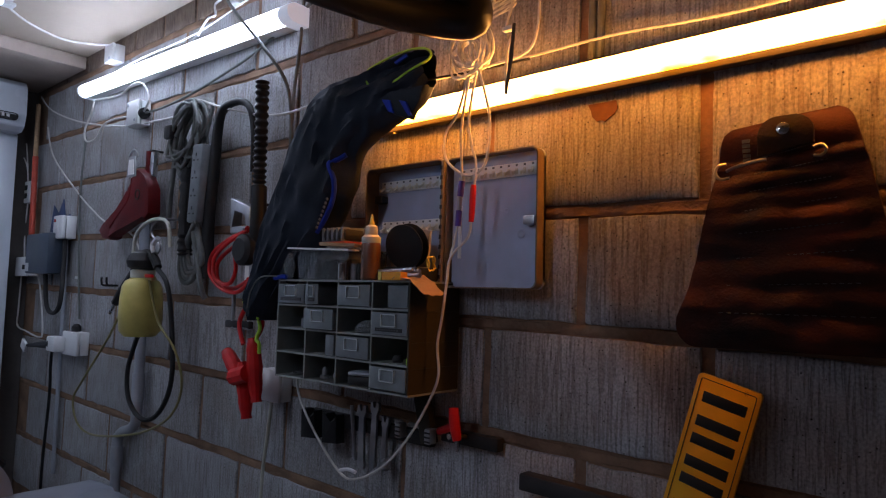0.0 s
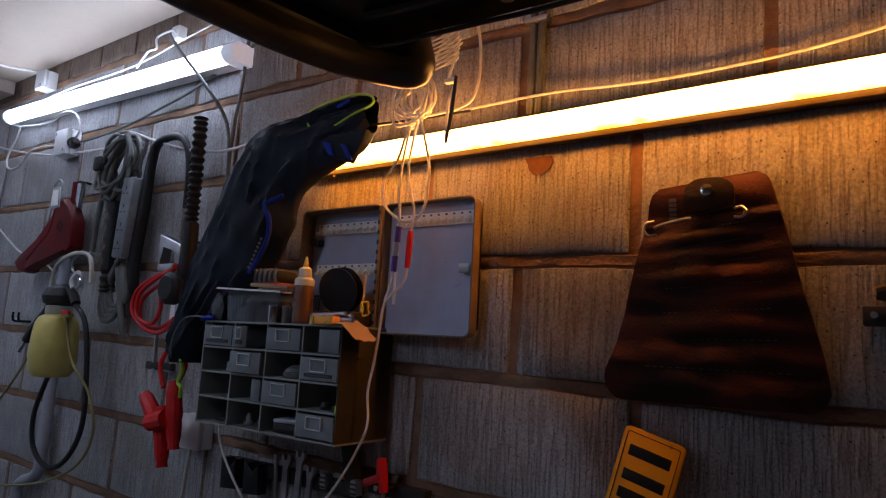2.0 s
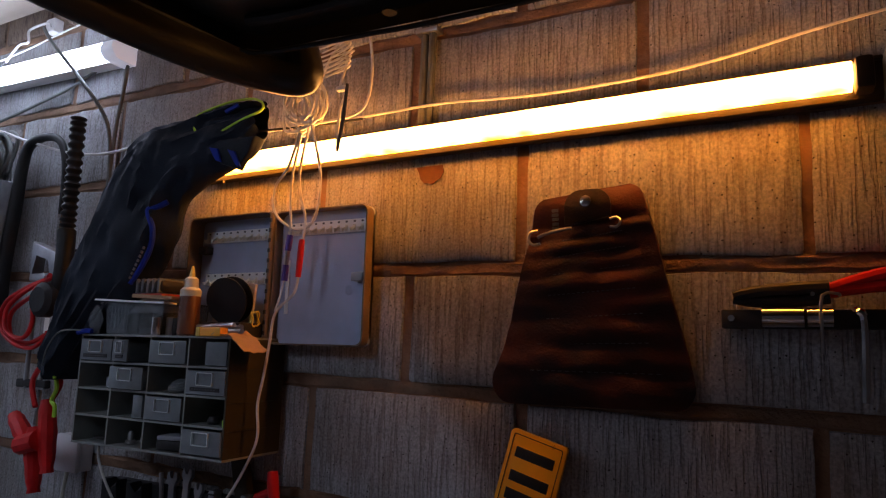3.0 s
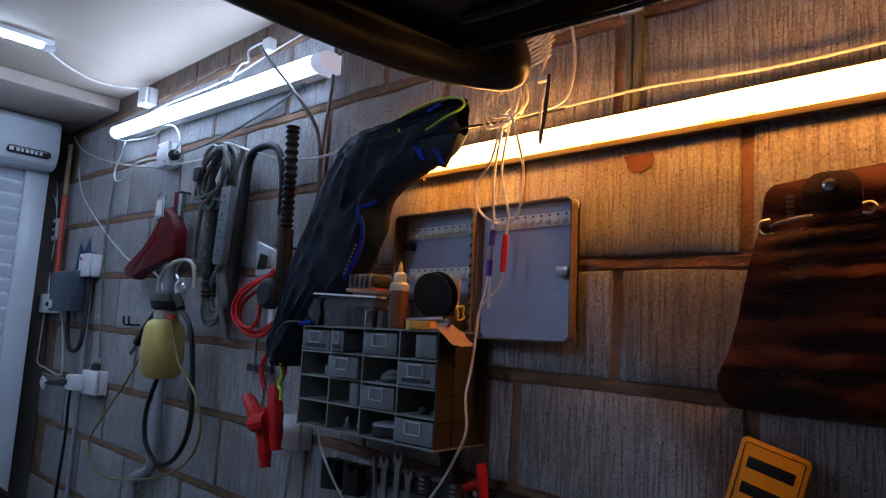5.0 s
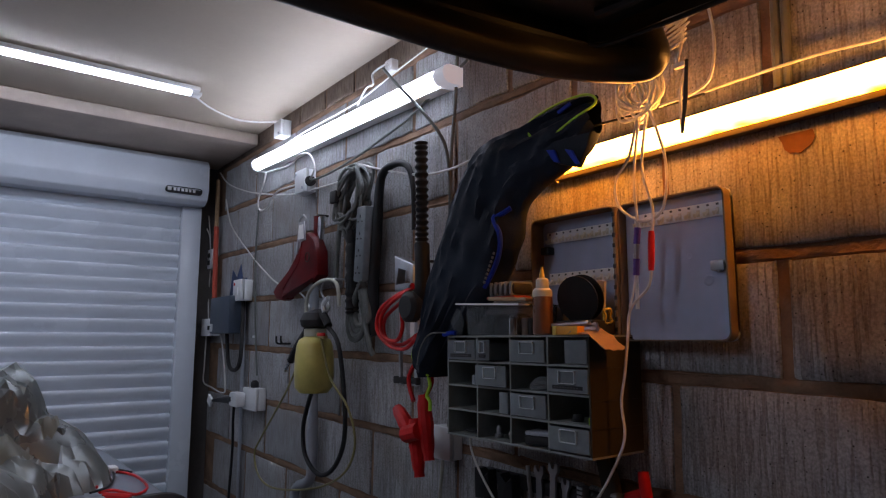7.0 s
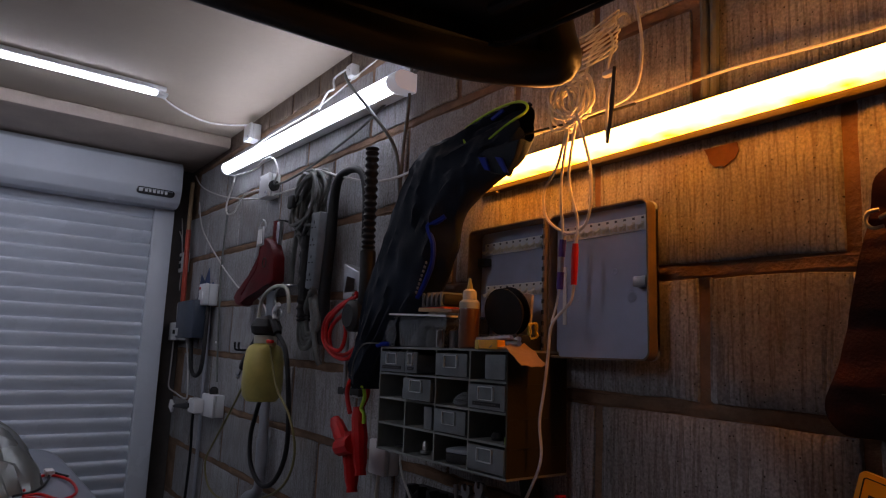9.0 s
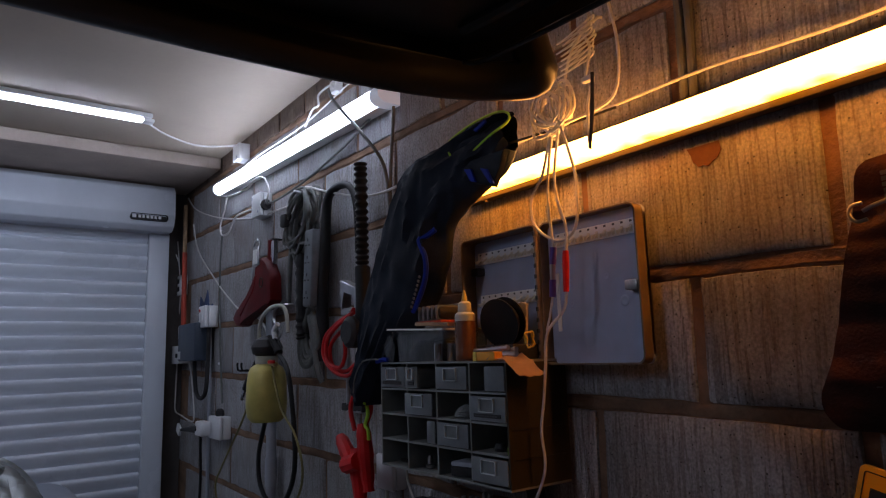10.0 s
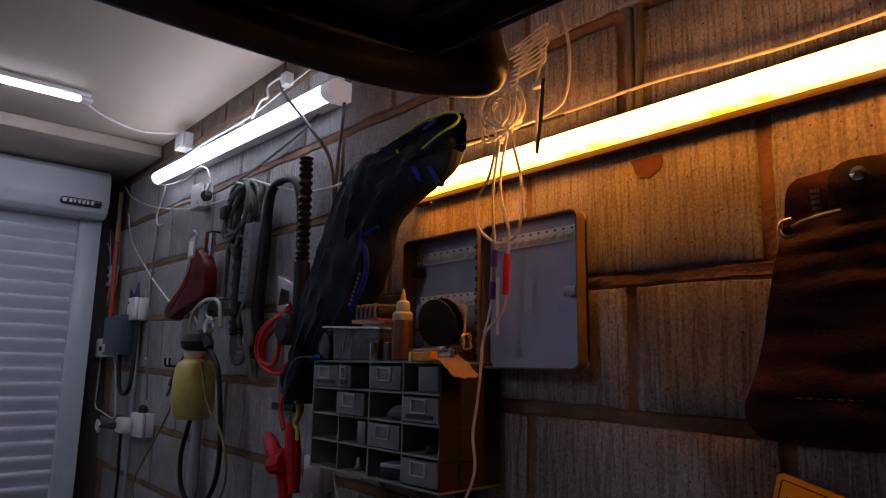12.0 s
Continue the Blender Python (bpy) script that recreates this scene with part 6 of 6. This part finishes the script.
def roll_front(x, z):
    """Cloth sagging over the spanners: it swells above each stitch line and is drawn in along it."""
    u = (x + 0.40) / 0.22
    lines = [1.64 + 0.012 * u] + [a[1] + (b[1] - a[1]) * u for a, b in STITCH] + [1.302]
    k = 0.0
    for hi, lo in zip(lines, lines[1:]):
        if lo <= z <= hi:
            s = (z - lo) / (hi - lo)
            k = math.sin(math.pi * s ** 0.8) ** 0.8 * (0.45 + 0.55 * min(1, (hi - lo) / 0.04)) * (0.75 + 0.6 * noise.noise(Vector((lo * 70, x * 4, 1))))
    edge = max(0.25, math.sin(math.pi * min(1, max(0, 0.12 + 0.76 * u))))
    return -0.013 - 0.0085 * k * edge - 0.006 * noise.noise(Vector((x * 9, z * 13, 2))) - 0.003 * noise.noise(Vector((x * 25, z * 40, 0)))


bm, n_x, rows = bmesh.new(), 26, []
for a, b in zip(left, right):
    rows.append([])
    for i in range(n_x + 1):
        x, z = a.x + (b.x - a.x) * i / n_x, a.z + (b.z - a.z) * i / n_x
        rows[-1].append(bm.verts.new((x, roll_front(x, z), z)))
for r, q in zip(rows, rows[1:]):
    for i in range(n_x):
        bm.faces.new((r[i], r[i + 1], q[i + 1], q[i]))
geo = bmesh.ops.extrude_face_region(bm, geom=list(bm.faces))
for v in geo["geom"]:
    if isinstance(v, bmesh.types.BMVert):
        v.co.y = -0.004
part("cloth", bm, M_ROLL, roll)
bm = bmesh.new()
slab(bm, rounded(-0.345, -0.270, 1.590, 1.644, 0.026, 8)[:18] + [(-0.345, 1.588), (-0.270, 1.600)], -0.0285, -0.0245, bevel=0.001)
part("flap", bm, M_ROLL_DARK, roll, "rounded closing flap")
rv = part("rivet", lathe(bmesh.new(), [(0.003, -0.007), (0.009, -0.004), (0.010, 0.0)], (-0.309, -0.029, 1.624), 20, "y"), M_CHROME, roll, "nickel rivet")
part("nail", rod([(-0.309, -0.03, 1.624), (-0.309, -0.001, 1.625)], 0.003, 7, 1), M_STEEL, roll)
for k in range(5):
    z = 1.584 + 0.0072 * k
    part("print_bar", box(-0.370, -0.359, roll_front(-0.364, z) - 0.0022, roll_front(-0.364, z) - 0.0004, z, z + 0.0052), M_GREY_PRINT, roll)
for (xa, za), (xb, zb) in STITCH:
    bm = bmesh.new()
    for k in range(18):
        u, w = k / 18, (k + 0.55) / 18
        p, q = Vector((xa + (xb - xa) * u, 0, za + (zb - za) * u)), Vector((xa + (xb - xa) * w, 0, za + (zb - za) * w))
        p.y, q.y = roll_front(p.x, p.z) - 0.0012, roll_front(q.x, q.z) - 0.0012
        tube(bm, [p, q], 0.0007, 5, 1)
    part("stitching", bm, M_GREY_PRINT, roll, "grey thread stitching")
sp = solo("ring_spanner", rod([(-0.385, -0.043, 1.567), (-0.372, -0.043, 1.572), (-0.345, -0.042, 1.578), (-0.33, -0.038, 1.58)], 0.0028, 8, 3), M_STEEL, "bright open-ended spanner poking from the tool roll", "spanner", "roll spanners")
part("jaw", rod([(-0.384, -0.045, 1.577), (-0.396, -0.045, 1.575), (-0.400, -0.045, 1.565), (-0.393, -0.045, 1.555), (-0.380, -0.045, 1.556)], 0.0024, 7, 4), M_STEEL, sp)
solo("ring_spanner", rod([(-0.268, -0.043, 1.590), (-0.258, -0.043, 1.592), (-0.252, -0.043, 1.585), (-0.258, -0.043, 1.577), (-0.268, -0.042, 1.578)], 0.0022, 7, 4), M_STEEL, "bright ring end poking from the tool roll", "spanner", "roll spanners")

# ---- yellow plate, leaning ----
plate = thing("number_plate", (-0.45, -0.012, 0.80), "yellow pressed plate with black characters, hung askew", "plate")


def on_plate(bm):
    bmesh.ops.rotate(bm, verts=bm.verts, cent=(0, 0, 0), matrix=Matrix.Rotation(radians(15.5), 3, "Y"))
    bmesh.ops.translate(bm, verts=bm.verts, vec=(-0.388, -0.014, 1.249))
    return bm


W, H = 0.048, 0.49
part("plate_body", on_plate(slab(bmesh.new(), rounded(-W, W, -H, 0.0, 0.007), -0.004, 0.004, bevel=0.001)), M_PLATE, plate)
part("border", on_plate(rim(bmesh.new(), -W + 0.006, W - 0.006, -H + 0.006, -0.006, 0.004, -0.0052, -0.0038, 0.0012)), M_INK, plate, "thin black border line")
for z0, z1 in ((-0.080, -0.025), (-0.145, -0.092), (-0.220, -0.157), (-0.315, -0.262), (-0.380, -0.327), (-0.445, -0.392)):
    for low in (z0, z1 - 0.017):
        part("print_bar", on_plate(box(-0.033, 0.033, -0.0058, -0.0038, low, low + 0.017, bevel=0.001)), M_INK, plate)
part("nail", rod([(-0.365, -0.018, 1.236), (-0.365, -0.001, 1.236)], 0.004, 7, 1), M_BLACK_DULL, plate)

# ---- pliers and socket set at the dark end ----
holder = thing("tool_holder", (-0.03, -0.02, 1.42), "black tool bar with bright sockets on it", "tool holder")
part("bar", box(-0.115, 0.12, -0.026, -0.002, 1.424, 1.450, bevel=0.002), M_BLACK_DULL, holder)
part("bolt", lathe(bmesh.new(), [(0.005, -0.004), (0.006, 0.0)], (-0.102, -0.027, 1.438), 6, "y"), M_CHROME, holder)
for x0, x1, r in ((-0.062, -0.012, 0.0135), (-0.008, 0.022, 0.0125)):
    part("socket", rod([(x0, -0.040, 1.4385), (x0 + 0.004, -0.040, 1.4385), (x1 - 0.004, -0.040, 1.4385), (x1, -0.040, 1.4385)], r, 18, 3), M_CHROME, holder, "polished chrome socket")
part("wire_hook", rod([(0.03, -0.002, 1.468), (0.03, -0.05, 1.468), (0.01, -0.055, 1.466), (0.008, -0.055, 1.42), (0.008, -0.055, 1.39)], 0.0022, 6, 3), M_STEEL, holder)
part("hanging_rod", rod([(0.048, -0.02, 1.452), (0.050, -0.045, 1.446), (0.056, -0.045, 1.43), (0.052, -0.045, 1.33)], 0.0055, 8, 4), M_CHROME, holder)
pliers = thing("pliers", (-0.02, -0.04, 1.46), "black-jawed pliers with red handles", "pliers")
part("jaw", rod([(-0.098, -0.03, 1.468), (-0.07, -0.03, 1.474), (-0.02, -0.03, 1.477), (0.02, -0.03, 1.478)], 0.011, 10, 5, radius_of=lambda s: 0.7 + 0.4 * s), M_BLACK, pliers)
part("jaw", rod([(-0.098, -0.03, 1.464), (-0.07, -0.03, 1.460), (-0.02, -0.03, 1.461), (0.02, -0.03, 1.466)], 0.009, 10, 5, radius_of=lambda s: 0.7 + 0.3 * s), M_BLACK, pliers)
for dz in (0.010, -0.006):
    part("handle", rod([(0.02, -0.03, 1.474 + dz * 0.3), (0.08, -0.03, 1.486 + dz), (0.16, -0.03, 1.49 + 2 * dz)], 0.008, 8, 4), M_RED, pliers, "red dipped handle")
part("nail", rod([(0.0, -0.001, 1.470), (0.0, -0.04, 1.470)], 0.003, 7, 1), M_STEEL, pliers)
solo("wall_screw", lathe(bmesh.new(), [(0.003, 0.004), (0.004, -0.010), (0.006, -0.012)], (-0.095, -0.002, 1.345), 10, "y"), M_STEEL, "bright screw standing out of a block", "screw")
solo("rust_patch", slab(bmesh.new(), [(-0.640, 1.722), (-0.585, 1.722), (-0.582, 1.708), (-0.588, 1.697), (-0.598, 1.692), (-0.606, 1.686), (-0.613, 1.690), (-0.622, 1.689), (-0.631, 1.698), (-0.634, 1.710)], -0.0022, -0.0004), material("rust_stain", (0.10, 0.040, 0.016), 0.9, vary=0.3, scale=30, bump=0.3), "rust-brown stain on the block under the lamp", "stain")

# ---- blocks of the long wall ----
BEDS = (0.0, 0.205, 0.430, 0.655, 0.878, 1.093, 1.310, 1.526, 1.758, 1.985, 2.235, CEIL + 0.03)
FALL = 0.016


def bed_at(z, x):
    """The courses run a little downhill towards the dark end."""
    return z - FALL * (x + 0.5) * min(1.0, z, max(0.0, (CEIL + 0.03 - z) * 4))


STEP, JOINT = 0.432, 0.021


def block_mesh(seed, mat=M_BLOCK, worn=1.0):
    """A block one unit wide and high: arrises worn, corners uneven, face a little hollow."""
    r = random.Random(seed)
    bm = bmesh.new()
    us, vs = (-0.494, -0.480, -0.36, -0.24, -0.12, 0.0, 0.12, 0.24, 0.36, 0.480, 0.494), (-0.480, -0.445, -0.25, 0.02, 0.25, 0.445, 0.480)
    nx, nz = len(us) - 1, len(vs) - 1
    face = [[bm.verts.new((u + r.uniform(-0.004, 0.004) * worn, (0.0012 + r.uniform(0, 0.0010)) if i in (0, nx) or j in (0, nz) else r.uniform(-0.0004, 0.0004), v + r.uniform(-0.016, 0.016) * worn))
             for j, v in enumerate(vs)] for i, u in enumerate(us)]
    for i in range(nx):
        for j in range(nz):
            bm.faces.new((face[i][j], face[i + 1][j], face[i + 1][j + 1], face[i][j + 1]))
    edge = [face[i][0] for i in range(nx + 1)] + [face[nx][j] for j in range(1, nz + 1)] + [face[i][nz] for i in range(nx - 1, -1, -1)] + [face[0][j] for j in range(nz - 1, 0, -1)]
    rim_v = [bm.verts.new((max(-0.5, min(0.5, v.co.x * 1.02)), 0.011, max(-0.5, min(0.5, v.co.z * 1.04)))) for v in edge]
    for a in range(len(edge)):
        b = (a + 1) % len(edge)
        bm.faces.new((edge[a], edge[b], rim_v[b], rim_v[a]))
    return link_mesh("block", bm, mat, angle=8)


def mortar_bed(z, half, seed):
    """A smeared bed joint: uneven, in places proud of the blocks, in places raked out."""
    bm, rows = bmesh.new(), []
    n = int((X_EAST - X_WEST) / 0.016)
    for i in range(n + 1):
        x = X_WEST + (X_EAST - X_WEST) * i / n
        row = []
        for j, v in enumerate((-1.25, -0.7, 0.0, 0.7, 1.25)):
            w = noise.noise(Vector((x * 9, v * 2, seed * 3.7))) + 0.6 * noise.noise(Vector((x * 38, v * 5, seed)))
            y = 0.0032 - 0.0026 * w if abs(v) < 1 else 0.0085
            row.append(bm.verts.new((x, min(max(y, 0.0008), 0.0088), bed_at(z, x) + v * half * (1 + 0.35 * noise.noise(Vector((x * 22, v, seed + 5)))))))
        rows.append(row)
    for a, b in zip(rows, rows[1:]):
        for j in range(4):
            bm.faces.new((a[j], b[j], b[j + 1], a[j + 1]))
    return bm


for k, z in enumerate(BEDS[3:-1]):
    part("mortar_bed", mortar_bed(z, JOINT * 0.5, k), M_MORTAR, wall_north)
meshes = [block_mesh(s) for s in range(8)]
rough_meshes = [block_mesh(20 + s, M_BRICK, 1.8) for s in range(4)]
rb = random.Random(11)
for row in range(len(BEDS) - 1):
    shift = -0.652 if row % 2 == 0 else -0.430
    x = shift - STEP * 7
    top_course = row == len(BEDS) - 2
    step = 0.225 if top_course else STEP
    while x < X_EAST:
        a, b = max(x + JOINT / 2.8 + rb.uniform(-0.003, 0.003), X_WEST), min(x + step - JOINT / 2.8 + rb.uniform(-0.003, 0.003), X_EAST)
        if b - a > 0.04:
            z0, z1 = bed_at(BEDS[row], (a + b) / 2) + JOINT / 2, bed_at(BEDS[row + 1], (a + b) / 2) - JOINT / 2
            lean = (bed_at(BEDS[row + 1], b) - bed_at(BEDS[row + 1], a)) / (b - a)
            ob = new("brick", rough_meshes[rb.randrange(4)]) if top_course else new("block", meshes[rb.randrange(8)])
            ob.parent = wall_north
            ob.matrix_basis = Matrix.Translation(((a + b) / 2, 0.0, (z0 + z1) / 2)) @ Matrix.Rotation(-math.atan(lean), 4, "Y") @ Matrix.Diagonal((b - a, 1, z1 - z0, 1))
        x += step
